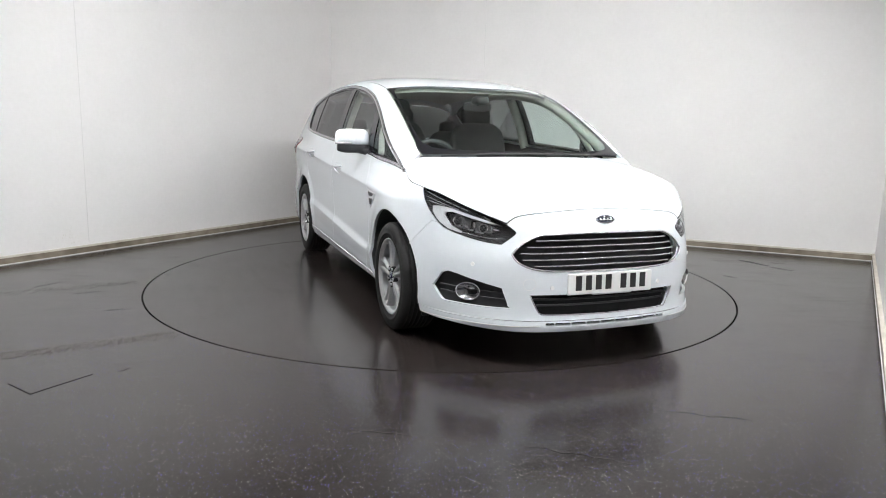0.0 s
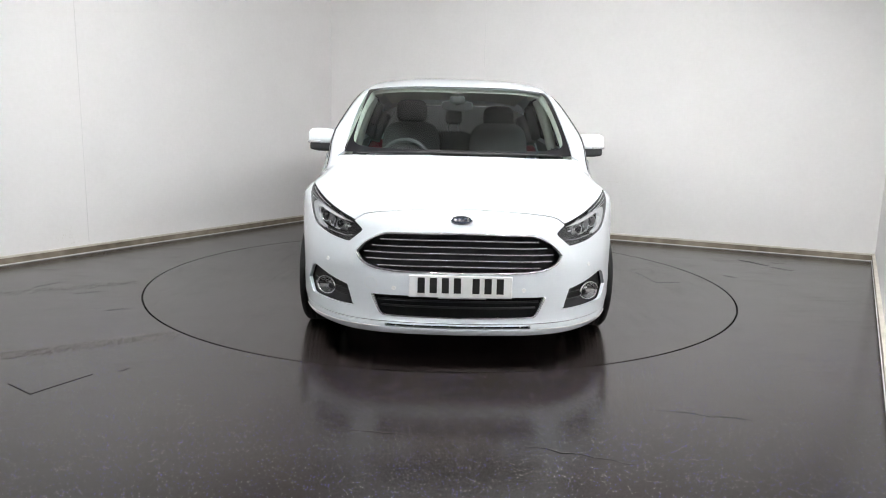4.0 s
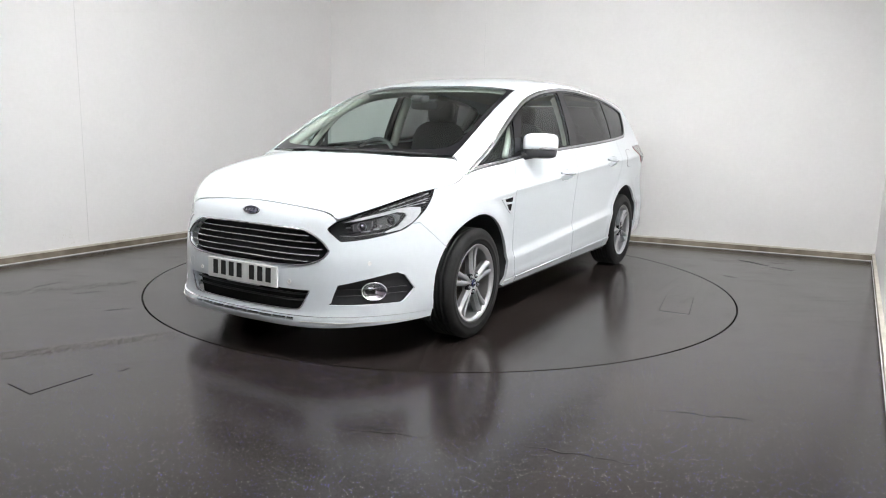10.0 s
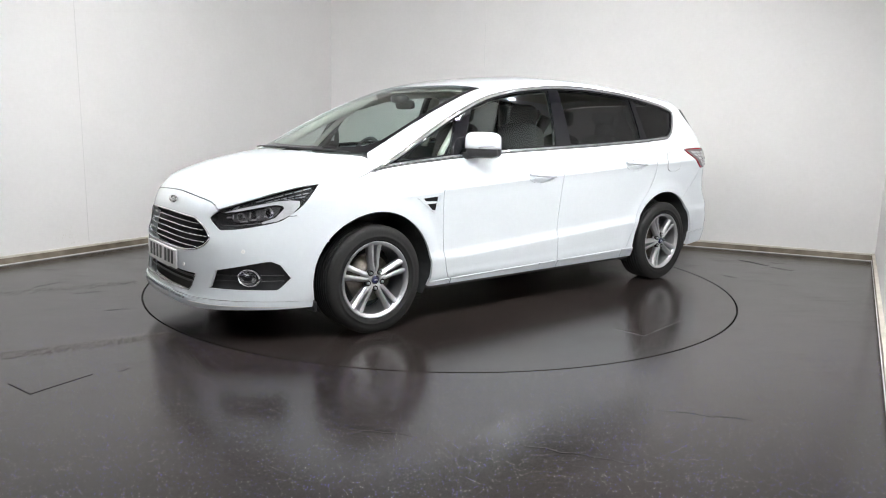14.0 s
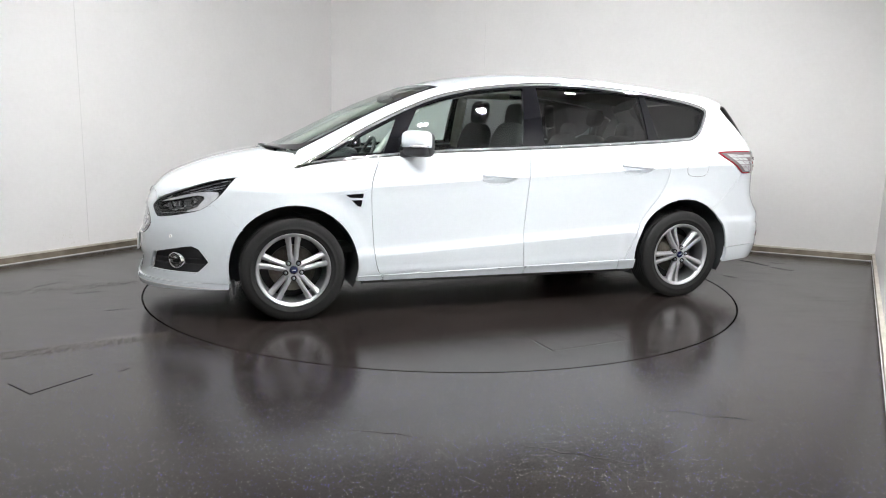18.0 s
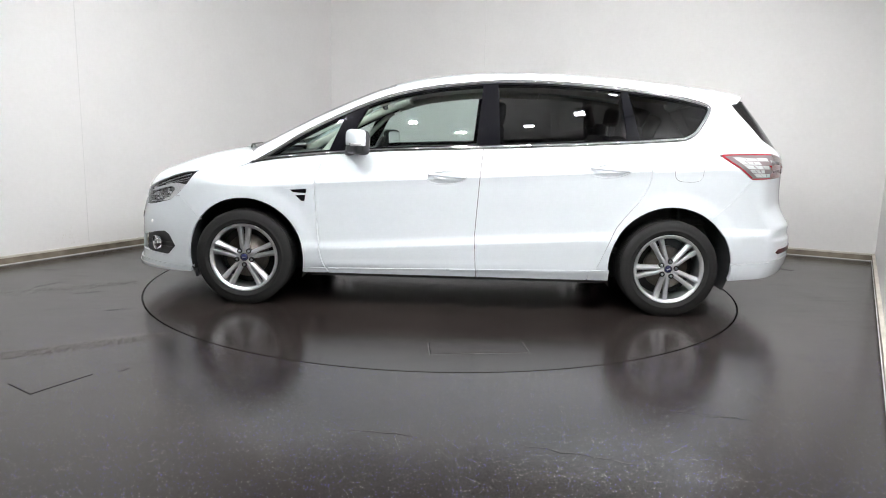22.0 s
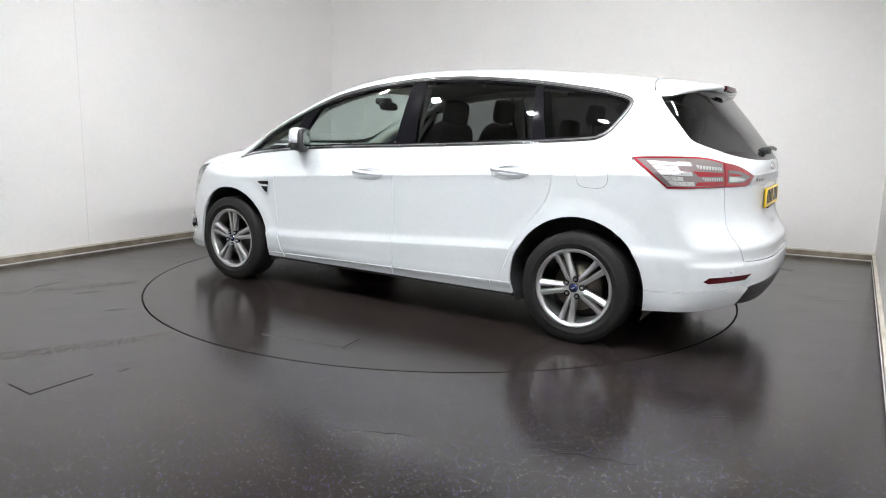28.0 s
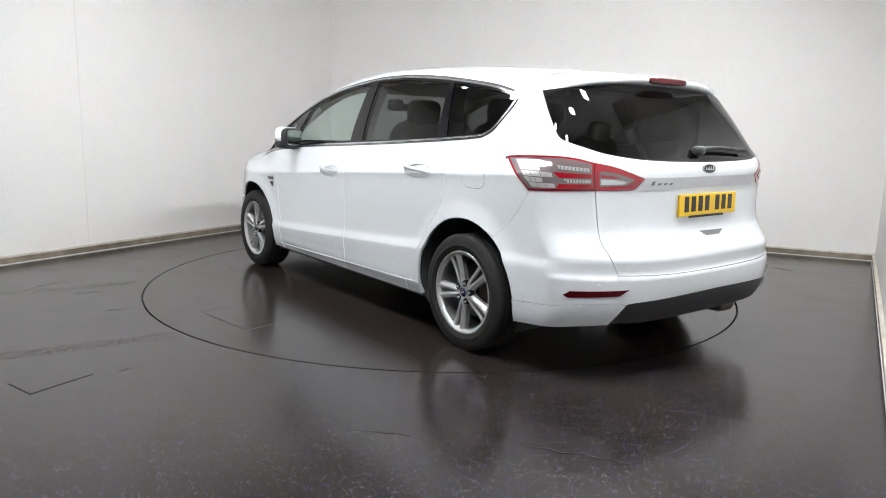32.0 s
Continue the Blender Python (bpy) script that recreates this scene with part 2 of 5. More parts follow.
def build_booth():
    n = 180
    ring = [(math.cos(2 * math.pi * k / n), math.sin(2 * math.pi * k / n)) for k in range(n)]
    # floor with a round pit for the turntable
    bm = bmesh.new()
    rim = [bm.verts.new((DISC_X + c * (R_DISC + 0.013), s * (R_DISC + 0.013), 0)) for c, s in ring]
    low = [bm.verts.new((DISC_X + c * (R_DISC + 0.013), s * (R_DISC + 0.013), -0.06)) for c, s in ring]
    mid = [bm.verts.new((c * 2.75, s * 2.75, 0)) for c, s in ring]
    far = [bm.verts.new((c * 9.5, s * 9.5, 0)) for c, s in ring]
    for k in range(n):
        j = (k + 1) % n
        for a, b in ((low, rim), (rim, mid), (mid, far)):
            bm.faces.new((a[k], a[j], b[j], b[k]))
    bm.faces.new(low)
    tagged(part("floor", bm, FLOOR), "dark speckled safety vinyl floor, glossy and scuffed", "floor", kind="structure")
    # walls
    names = ("wall_left", "wall_back", "wall_right", "wall_front")
    for k, name in enumerate(names):
        a, b = CORNERS[k], CORNERS[(k + 1) % 4]
        d = (b - a).normalized()
        out = Vector((-d.y, d.x))
        bm = bmesh.new()
        slab(bm, [a - d * 0.15, b + d * 0.15, b + d * 0.15 + out * 0.15, a - d * 0.15 + out * 0.15], -0.05, HEIGHT)
        wall = tagged(part(name, bm, WALL), "plain off-white painted panel wall", "wall", kind="structure")
        # skirting: a worn timber face, a pale top and a bead of sealant
        bm = bmesh.new()
        slab(bm, [a, b, b - out * 0.022, a - out * 0.022], 0.008, 0.058)
        skirt = tagged(part("baseboard", bm, TIMBER), "worn brown timber skirting board", "skirting", kind="structure")
        bm = bmesh.new()
        slab(bm, [a, b, b - out * 0.026, a - out * 0.026], 0.058, 0.074)
        part("capping", bm, TIMBER_TOP, skirt, "pale timber capping strip")
        bm = bmesh.new()
        slab(bm, [a, b, b - out * 0.027, a - out * 0.027], 0.0, 0.008)
        part("sealant_bead", bm, SEALANT, skirt, "pale sealant bead along the floor")
    bm = bmesh.new()
    slab(bm, CORNERS, HEIGHT, HEIGHT + 0.1)
    tagged(part("ceiling", bm, CEILING), "dim grey painted ceiling over the booth", "ceiling", kind="structure")


def ceiling_lamp():
    """A square floodlight on a short stem, its head tipped towards +x."""
    lamp = tagged(new("ceiling_light"), "lit square LED floodlight tilted on a stem under the ceiling", "ceiling light", group="ceiling lights of the booth")
    tip = pose(0, 0, 0, 0, -TIP, 0)

    def piece(name, mat, label, *boxes):
        bm = bmesh.new()
        for size, at, bevel in boxes:
            box(bm, size, at, bevel=bevel)
        bmesh.ops.transform(bm, matrix=tip, verts=bm.verts[:])
        part(name, bm, mat, lamp, label)

    piece("frame", WHITE_PLATE, "", *(((w, d, 0.04), (x, y, -0.02), 0.003) for x, y, w, d in ((0.06, 0, 0.02, 0.14), (-0.06, 0, 0.02, 0.14), (0, 0.06, 0.10, 0.02), (0, -0.06, 0.10, 0.02))))
    piece("housing", BLACK, "dark lamp housing", ((0.13, 0.13, 0.03), (0, 0, 0.015), 0.006))
    piece("diffuser", GLOW, "glowing white diffuser", ((0.10, 0.10, 0.016), (0, 0, -0.026), 0))
    bm = bmesh.new()
    box(bm, (0.03, 0.03, HEIGHT - LAMP_Z), (0, 0, (HEIGHT - LAMP_Z) / 2), bevel=0.003)
    part("stem", bm, BLACK, lamp)
    return lamp


def build_lamps():
    """Lamps along the right-hand wall and across the camera's end, tipped towards the far corner."""
    first = ceiling_lamp()
    # the last spot is an added lamp that brightens the car's left side
    spots = [(0.75, 2.45), (-0.08, 2.42), (-1.1, 2.42), (-1.75, 2.36), (-2.5, 2.25), (-3.2, 1.8), (-2.75, 1.0), (-2.8, 0.1), (-2.3, -1.0), (-1.75, -1.4)]
    for k, (u, v) in enumerate(spots):
        p = ALONG * u + ACROSS * v
        d = ALONG * 1.4 - ACROSS * 1.0 - p
        m = pose(p.x, p.y, LAMP_Z, 0, 0, math.degrees(math.atan2(d.y, d.x)))
        if k == 0:
            first.matrix_basis = m
        else:
            copy_thing(first, m)


def lid(name, corners, z, parent=None):
    """A flush service lid in a dark groove."""
    c = [Vector(q) for q in corners]
    mid = sum(c, Vector((0, 0))) / len(c)
    bm = bmesh.new()
    slab(bm, [mid + (q - mid) * (1.022 if parent else 1.006) for q in c], z + 0.0004, z + 0.0014)
    groove = part(name, bm, DARK, parent)
    if parent:
        bm = bmesh.new()
        slab(bm, [mid + (q - mid) * 1.028 for q in c], z + 0.0002, z + 0.0010)
        part("lid_edging", bm, SATIN, groove, "thin metal edging round the lid")
    bm = bmesh.new()
    slab(bm, [mid + (q - mid) * 0.99 for q in c], z + 0.0006, z + 0.0026)
    part("lid_plate", bm, DISC if parent else FLOOR, groove)
    return groove


def scuffs(spots, z=0.0015):
    """Thin uneven rubber scuffs on the floor."""
    rng = random.Random(4)
    bm = bmesh.new()
    for x, y, length, turn, width in spots:
        d = Vector((math.cos(radians(turn)), math.sin(radians(turn))))
        n = Vector((-d.y, d.x))
        rows = []
        for k in range(9):
            f = k / 8
            c = Vector((x, y)) + d * (f - 0.5) * length + n * rng.uniform(-0.012, 0.012)
            w = width * math.sin(math.pi * (0.06 + 0.88 * f)) * rng.uniform(0.4, 1.0)
            rows.append([bm.verts.new((*(c + n * s * w), z)) for s in (-1, 1)])
        for a, b in zip(rows, rows[1:]):
            bm.faces.new((a[0], b[0], b[1], a[1]))
    return tagged(part("floor_scuffs", bm, SCUFF), "dark rubber scuffs on the floor", "scuff marks", kind="stuff")


def build_marks():
    tagged(lid("service_lid", [(-1.99, -2.55), (-1.82, -2.67), (-1.67, -2.40), (-1.83, -2.31)], 0), "flush vinyl-covered service lid in the floor", "floor hatch", kind="structure")
    scuffs([(3.06, 1.02, 0.36, -62, 0.028), (3.2, 0.72, 0.22, -50, 0.016), (2.55, 0.32, 0.12, -40, 0.012), (3.3, 1.02, 0.16, -20, 0.01), (-2.92, -0.56, 0.26, 63, 0.006), (-2.5, -0.75, 0.2, 30, 0.008),
            (-2.1, -1.2, 0.18, 20, 0.006), (-1.55, -2.33, 0.06, 30, 0.008), (2.6, -1.9, 0.25, 25, 0.006), (1.2, -2.75, 0.5, -12, 0.004), (-0.2, -3.0, 0.35, -8, 0.004), (0.55, -3.15, 0.5, -20, 0.004)])
    # ribbed tyre marks where cars are driven on
    rng = random.Random(9)
    bm = bmesh.new()
    way, across = Vector((0.855, 0.52)), Vector((-0.52, 0.855))
    for shift in (0.862, -0.673):
        for k in range(700):
            c = across * (shift + rng.uniform(-0.07, 0.07)) + way * (-3.4 + 2.0 * k / 700 + rng.uniform(-0.01, 0.01))
            if c.length < R_DISC + 0.06 or rng.random() < 0.25:
                continue
            d = (across + way * rng.uniform(0.2, 0.7)).normalized() * rng.uniform(0.008, 0.028)
            e = way * rng.uniform(0.0008, 0.0024)
            bm.faces.new([bm.verts.new((*(c + q), 0.0011)) for q in (-d - e, d - e * 0.4, d + e * 0.4, -d + e)])
    # unbroken ribs of the nearer track, up to the turntable's edge
    for k in range(5):
        lane = -0.673 - 0.045 + 0.022 * k
        for j in range(34):
            at = -3.05 + 0.035 * j
            c = across * (lane + rng.uniform(-0.002, 0.002)) + way * at
            if (c - Vector((DISC_X, 0))).length < R_DISC + 0.03 or rng.random() < 0.22 - 0.15 * j / 34:
                continue
            d, e = way * rng.uniform(0.010, 0.018), across * rng.uniform(0.0010, 0.0024)
            bm.faces.new([bm.verts.new((*(c + q), 0.0012)) for q in (-d - e, d - e * 0.6, d + e * 0.6, -d + e)])
    tagged(part("tyre_marks", bm, GRIME), "dried ribbed tyre marks on the floor", "tyre marks", kind="stuff")
    # joints of the wall panels
    for at, way in (((-3.27, 0.80), ALONG), ((-2.11, 2.76), ALONG), ((0.50, 2.96), BACK_WAY)):
        into = Vector((way.y, -way.x))
        p = Vector(at) + into * 0.0005
        bm = bmesh.new()
        slab(bm, [p - way * 0.002, p + way * 0.002, p + way * 0.002 + into * 0.0015, p - way * 0.002 + into * 0.0015], 0.1, HEIGHT)
        tagged(part("trim", bm, STREAK), "fine filled joint between wall panels", "joint", kind="structure")
    # rubbed lines on the back wall and a run stain over the left skirting
    rng = random.Random(12)
    bm = bmesh.new()
    into = Vector((BACK_WAY.y, -BACK_WAY.x))
    for f0, f1, z in ((3.33, 3.66, 0.698), (3.38, 3.61, 0.539), (3.7, 3.82, 0.662), (2.9, 3.0, 0.58)):
        a, b = (CORNERS[1] + BACK_WAY * q + into * 0.0015 for q in (f0, f1))
        bm.faces.new([bm.verts.new(q) for q in ((*a, z - 0.001), (*b, z - 0.0015), (*b, z + 0.001), (*a, z + 0.002))])
    out = Vector((ALONG.y, -ALONG.x))
    for k in range(26):
        u, z, h = rng.gauss(-1.15, 0.045), rng.uniform(0.10, 0.24), rng.uniform(0.004, 0.03)
        u -= (z - 0.1) * 0.4
        p = ACROSS * LEFT + ALONG * u + out * (0.0015 + k * 0.00002)
        w = ALONG * rng.uniform(0.001, 0.004)
        bm.faces.new([bm.verts.new((*q, e)) for q, e in ((p - w, z), (p + w, z - 0.002), (p + w * 0.5, z + h), (p - w * 0.6, z + h * 0.9))])
    tagged(part("wall_marks", bm, STAIN), "faint rub marks and a run stain on the walls", "wall marks", kind="stuff")


build_booth()
build_lamps()
build_marks()


# ---- the car's skin: one smooth form on which every panel, pane and lamp is laid ----
# car space: x forward, y to its left, z up, origin between the axles on the ground
def curve(*nodes, soften=41):
    """A smooth line through (a, b) nodes, tabulated finely."""
    a = np.array([n[0] for n in nodes], float)
    b = np.array([n[1] for n in nodes], float)
    d = np.diff(b) / np.diff(a)
    m = np.concatenate([[d[0]], (d[1:] + d[:-1]) / 2, [d[-1]]])
    m[1:-1] = np.where(d[1:] * d[:-1] <= 0, 0, m[1:-1])
    g = np.linspace(a[0], a[-1], 1200)
    i = np.clip(np.searchsorted(a, g) - 1, 0, len(a) - 2)
    h = a[i + 1] - a[i]
    s = (g - a[i]) / h
    v = ((2 * s**3 - 3 * s**2 + 1) * b[i] + (s**3 - 2 * s**2 + s) * h * m[i]
         + (3 * s**2 - 2 * s**3) * b[i + 1] + (s**3 - s**2) * h * m[i + 1])
    w = np.hanning(soften + 2)[1:-1]
    v = np.convolve(np.pad(v, soften // 2, mode="reflect", reflect_type="odd"), w / w.sum(), "valid")
    return lambda q: np.interp(q, g, v)


def ease(a, b, q):
    s = np.clip((q - a) / (b - a), 0, 1)
    return s * s * (3 - 2 * s)


def soft_max(a, b, k):
    h = np.maximum(k - np.abs(a - b), 0) / k
    return np.maximum(a, b) + h * h * k / 4

CROWN = curve((-2.7, 1.44), (-2.15, 1.497), (-1.68, 1.556), (-1.24, 1.597), (-0.8, 1.628), (-0.36, 1.634), (0.07, 1.608), (0.29, 1.575),
              (0.51, 1.522), (0.73, 1.439), (0.95, 1.341), (1.17, 1.231), (1.39, 1.119), (1.51, 1.07), (1.6, 1.055), (1.78, 1.02), (1.985, 0.96), (2.2, 0.87),
              (2.32, 0.79), (2.7, 0.45))
FLANK = curve((0.0, 0.85), (0.15, 0.88), (0.235, 0.901), (0.272, 0.914), (0.285, 0.921), (0.36, 0.928), (0.43, 0.9325), (0.452, 0.9332), (0.466, 0.9295), (0.51, 0.919), (0.62, 0.921), (0.78, 0.931),
              (0.875, 0.9385), (0.90, 0.943), (0.914, 0.939), (0.95, 0.928), (1.05, 0.899), (1.1, 0.880), (1.2, 0.853), (1.3, 0.818), (1.5, 0.732), (1.65, 0.64), (2.0, 0.3), soften=9)
NOSE = curve((0.0, 2.22), (0.13, 2.30), (0.18, 2.37), (0.22, 2.385), (0.26, 2.378), (0.32, 2.372), (0.45, 2.368), (0.55, 2.358), (0.65, 2.332), (0.76, 2.305),
             (0.9, 2.255), (1.7, 1.9), soften=15)
TAIL = curve((0.0, -2.15), (0.15, -2.24), (0.22, -2.30), (0.33, -2.375), (0.42, -2.40), (0.53, -2.405), (0.548, -2.393), (0.58, -2.390), (0.617, -2.391), (0.632, -2.383), (0.66, -2.364), (0.70, -2.340), (0.75, -2.318), (0.9, -2.305),
             (1.0, -2.305), (1.08, -2.29), (1.14, -2.245), (1.3, -2.12), (1.46, -1.985), (1.7, -1.80), soften=9)


def body(x, y, z):
    """Under zero inside the car's body; zero on its skin."""
    a = np.abs(y)
    top = z - CROWN(x) + 0.17 * a**3
    zs = z + 0.06 * np.clip(x, -1.8, 1.2) * ease(0.25, 0.45, z)
    w = FLANK(zs) - 0.10 * ease(0.95, 1.55, x) * ease(0.8, 0.98, z) - 0.045 * ease(1.4, 2.1, x)
    w = w - 0.015 * ease(1.5, 2.3, -x) - ease(0.9, 2.0, -x) * (0.035 * ease(0.98, 1.1, z) + 0.03 * ease(1.15, 1.4, z))
    for ax in (1.425, -1.425):
        r = np.hypot(x - ax, z - 0.335)
        w = w + 0.014 * (1 - ease(0.40, 0.52, r)) * ease(0.2, 0.5, z)
    front = x - NOSE(z) + 0.03 * a**2 + 0.85 * a**4
    rear = TAIL(z) + 0.03 * a**2 + 0.4 * a**4 - x
    f = soft_max(top, a - w, 0.07)
    return soft_max(soft_max(f, front, 0.09), rear, 0.05)


def trace(o, d, far=3.0):
    """First place along each ray where the skin is met, from outside."""
    o, d = np.broadcast_arrays(np.asarray(o, float), np.asarray(d, float))
    lo, hi = np.zeros(len(o)), np.full(len(o), far)
    for _ in range(40):
        m = (lo + hi) / 2
        inside = body(*(o + d * m[:, None]).T) < 0
        hi, lo = np.where(inside, m, hi), np.where(inside, lo, m)
    return o + d * hi[:, None]


def skin(way, uv):
    """Places on the skin: 's' looks along y at (x, z), 't' down at (x, y), 'f' and 'r' outwards from an upright axis at (angle, z)."""
    uv = np.asarray(uv, float)
    a, b = uv[:, 0], uv[:, 1]
    n, e = np.zeros(len(a)), np.ones(len(a))
    if way == "s":
        return trace(np.stack([a, 1.3 * e, b], 1), np.stack([n, -e, n], 1), 1.3)
    if way == "t":
        return trace(np.stack([a, b, 2 * e], 1), np.stack([n, n, -e], 1), 1.6)
    c = 1.2 if way == "f" else -1.4
    w = np.radians(a)
    d = np.stack([np.cos(w), np.sin(w), n], 1)
    return trace(np.stack([c * e, n, b], 1) + 2 * d, -d, 2.0)


def flat(way, p):
    p = np.asarray(p, float)
    if way == "s":
        return p[:, [0, 2]]
    if way == "t":
        return p[:, [0, 1]]
    c = 1.2 if way == "f" else -1.4
    an = np.degrees(np.arctan2(p[:, 1], p[:, 0] - c))
    if way == "r":
        an = np.where(an < 0, an + 360, an)
    return np.stack([an, p[:, 2]], 1)


def normals(p):
    e = 1e-3
    x, y, z = p.T
    g = np.stack([body(x + e, y, z) - body(x - e, y, z), body(x, y + e, z) - body(x, y - e, z), body(x, y, z + e) - body(x, y, z - e)], 1)
    return g / np.linalg.norm(g, axis=1)[:, None]


METRES = {"s": (1, 1), "t": (1, 1), "f": (0.019, 1), "r": (0.016, 1)}


def spline(pts, gap=0.02):
    """Evenly dense points along a smooth line through pts."""
    p = np.asarray(pts, float)
    if len(p) == 2:
        n = max(2, int(np.linalg.norm(p[1] - p[0]) / gap) + 1)
        return p[0] + (p[1] - p[0]) * np.linspace(0, 1, n)[:, None]
    q = np.vstack([2 * p[0] - p[1], p, 2 * p[-1] - p[-2]])
    out = []
    for i in range(1, len(q) - 2):
        a, b, c, d = q[i - 1:i + 3]
        n = max(2, int(np.linalg.norm(c - b) / gap) + 1)
        t = np.linspace(0, 1, n, endpoint=False)[:, None]
        out.append(0.5 * (2 * b + (c - a) * t + (2 * a - 5 * b + 4 * c - d) * t**2 + (3 * b - a - 3 * c + d) * t**3))
    out.append(p[-1:])
    return np.vstack(out)


def seam(way, *pts):
    """A smooth line on the skin, as places."""
    k = np.array(METRES[way])
    return skin(way, spline(np.asarray(pts, float) * k) / k)


def arch(cx, cz, r, a0, a1):
    w = np.radians(np.linspace(a0, a1, 40))
    return skin("s", np.stack([cx + r * np.cos(w), cz + r * np.sin(w)], 1))


def flip(p):
    return np.asarray(p)[::-1] * np.array([1, -1, 1])


def joined(way, lines):
    p = np.vstack([flat(way, q) for q in lines]) * np.array(METRES[way])
    keep = [p[0]]
    for q in p[1:]:
        if np.hypot(*(q - keep[-1])) > 0.0012:
            keep.append(q)
    if np.hypot(*(keep[0] - keep[-1])) < 0.0012:
        keep.pop()
    p = np.array(keep)
    area = np.sum(p[:, 0] * np.roll(p[:, 1], -1) - p[:, 1] * np.roll(p[:, 0], -1))
    return p if area > 0 else p[::-1]


def shrunk(p, d):
    if not d:
        return p
    e = np.roll(p, -1, 0) - p
    n = np.stack([-e[:, 1], e[:, 0]], 1) / (np.linalg.norm(e, axis=1)[:, None] + 1e-12)
    m = n + np.roll(n, 1, 0)
    m /= np.maximum(np.sum(m * m, 1, keepdims=True) / 2, 0.35)
    return p + m * d


def within(p, loop):
    inside = np.zeros(len(p), bool)
    a, b = loop, np.roll(loop, -1, 0)
    for (x0, y0), (x1, y1) in zip(a, b):
        if y0 != y1:
            inside ^= ((y0 > p[:, 1]) != (y1 > p[:, 1])) & (p[:, 0] < (x1 - x0) * (p[:, 1] - y0) / (y1 - y0) + x0)
    return inside


def clear_of(p, loop, d):
    a, b = loop, np.roll(loop, -1, 0)
    ok = np.ones(len(p), bool)
    for s, e in zip(a, b):
        w = e - s
        t = np.clip(((p - s) @ w) / (w @ w + 1e-12), 0, 1)
        ok &= np.hypot(*(p - s - t[:, None] * w).T) > d
    return ok


def panel(name, way, lines, mat, parent, holes=(), inset=0.0014, off=0.0, thick=0.018, step=0.035, label="", mirror=False, deep=None):
    """A sheet cut out of the skin along lines, with holes, set off from it and turned in at its rims. With mirror its twin on the other side too."""
    k = np.array(METRES[way])
    loops = [shrunk(joined(way, lines), inset)] + [shrunk(joined(way, h), -inset) for h in holes]
    lo, hi = loops[0].min(0), loops[0].max(0)
    lean = 0.06 if way == "s" else 0.0
    start = 0.459 - step * math.ceil((0.459 - lo[1] + 0.12) / step)
    gx, gy = np.meshgrid(np.arange(lo[0], hi[0], step), np.arange(start, hi[1] + 0.12, step))
    gx[1::2] += step / 2
    # rows run along the flank's creases
    gy = gy - lean * np.clip(gx, -1.8, 1.2)
    g = np.stack([gx.ravel(), gy.ravel()], 1)
    ok = within(g, loops[0])
    for h in loops[1:]:
        ok &= ~within(g, h)
    g = g[ok]
    for h in loops:
        g = g[clear_of(g, h, step * 0.45)]
    pts, edges, n = [], [], 0
    for h in loops:
        pts.append(h)
        edges += [(n + i, n + (i + 1) % len(h)) for i in range(len(h))]
        n += len(h)
    uv = np.vstack(pts + [g])
    out = delaunay_2d_cdt([Vector(q) for q in uv], edges, [], 0, 1e-6)
    v2 = np.array([list(q) for q in out[0]])
    tri = np.array([f for f in out[2] if len(f) == 3])
    c = v2[tri].mean(1)
    ok = within(c, loops[0])
    for h in loops[1:]:
        ok &= ~within(c, h)
    tri = tri[ok]
    used = np.unique(tri)
    index = -np.ones(len(v2), int)
    index[used] = np.arange(len(used))
    v2, tri = v2[used], index[tri]
    p = skin(way, v2 / k)
    nrm = normals(p)
    p = p + nrm * (off if deep is None else deep(p))[..., None] if deep is not None else p + nrm * off
    fn = np.cross(p[tri[:, 1]] - p[tri[:, 0]], p[tri[:, 2]] - p[tri[:, 0]])
    bad = np.sum(fn * nrm[tri[:, 0]], 1) < 0
    tri[bad] = tri[bad][:, ::-1]
    count = {}
    for f in tri:
        for a, b in ((f[0], f[1]), (f[1], f[2]), (f[2], f[0])):
            count[(a, b)] = 1
    border = [e for e in count if (e[1], e[0]) not in count]
    verts, faces, soft = [tuple(q) for q in p], [tuple(int(i) for i in f) for f in tri], len(tri)
    if thick:
        up, dn = {}, {}
        for e in border:
            for i in e:
                if i not in up:
                    up[i] = len(verts)
                    verts.append(tuple(p[i]))
                    dn[i] = len(verts)
                    verts.append(tuple(p[i] - nrm[i] * thick))
        for a, b in border:
            faces.append((up[b], up[a], dn[a], dn[b]))
    made = []
    for side in ((1, -1) if mirror else (1,)):
        me = bpy.data.meshes.new(name)
        vs = verts if side == 1 else [(x, -y, z) for x, y, z in verts]
        fs = faces if side == 1 else [f[::-1] for f in faces]
        me.from_pydata(vs, [], fs)
        me.materials.append(mat)
        flags = np.zeros(len(fs), bool)
        flags[:soft] = True
        me.polygons.foreach_set("use_smooth", flags)
        split = np.zeros((len(me.loops), 3))
        at = np.zeros(len(me.loops), int)
        me.loops.foreach_get("vertex_index", at)
        plain = at < len(nrm)
        split[plain] = nrm[at[plain]] * np.array([1, side, 1])
        me.update()
        me.normals_split_custom_set([tuple(q) for q in split])
        ob = new(name, me)
        ob.parent = parent
        if label:
            ob["label"] = label
        made.append(ob)
    return made


def bead(name, places, radius, mat, parent, mirror=False, label="", lift=0.0):
    """A thin round moulding along places on the skin."""
    p = np.asarray(places)
    p = p + normals(p) * lift
    for side in ((1, -1) if mirror else (1,)):
        bm = bmesh.new()
        tube(bm, [(x, side * y, z) for x, y, z in p], radius, 6)
        part(name, bm, mat, parent, label, smooth=True)


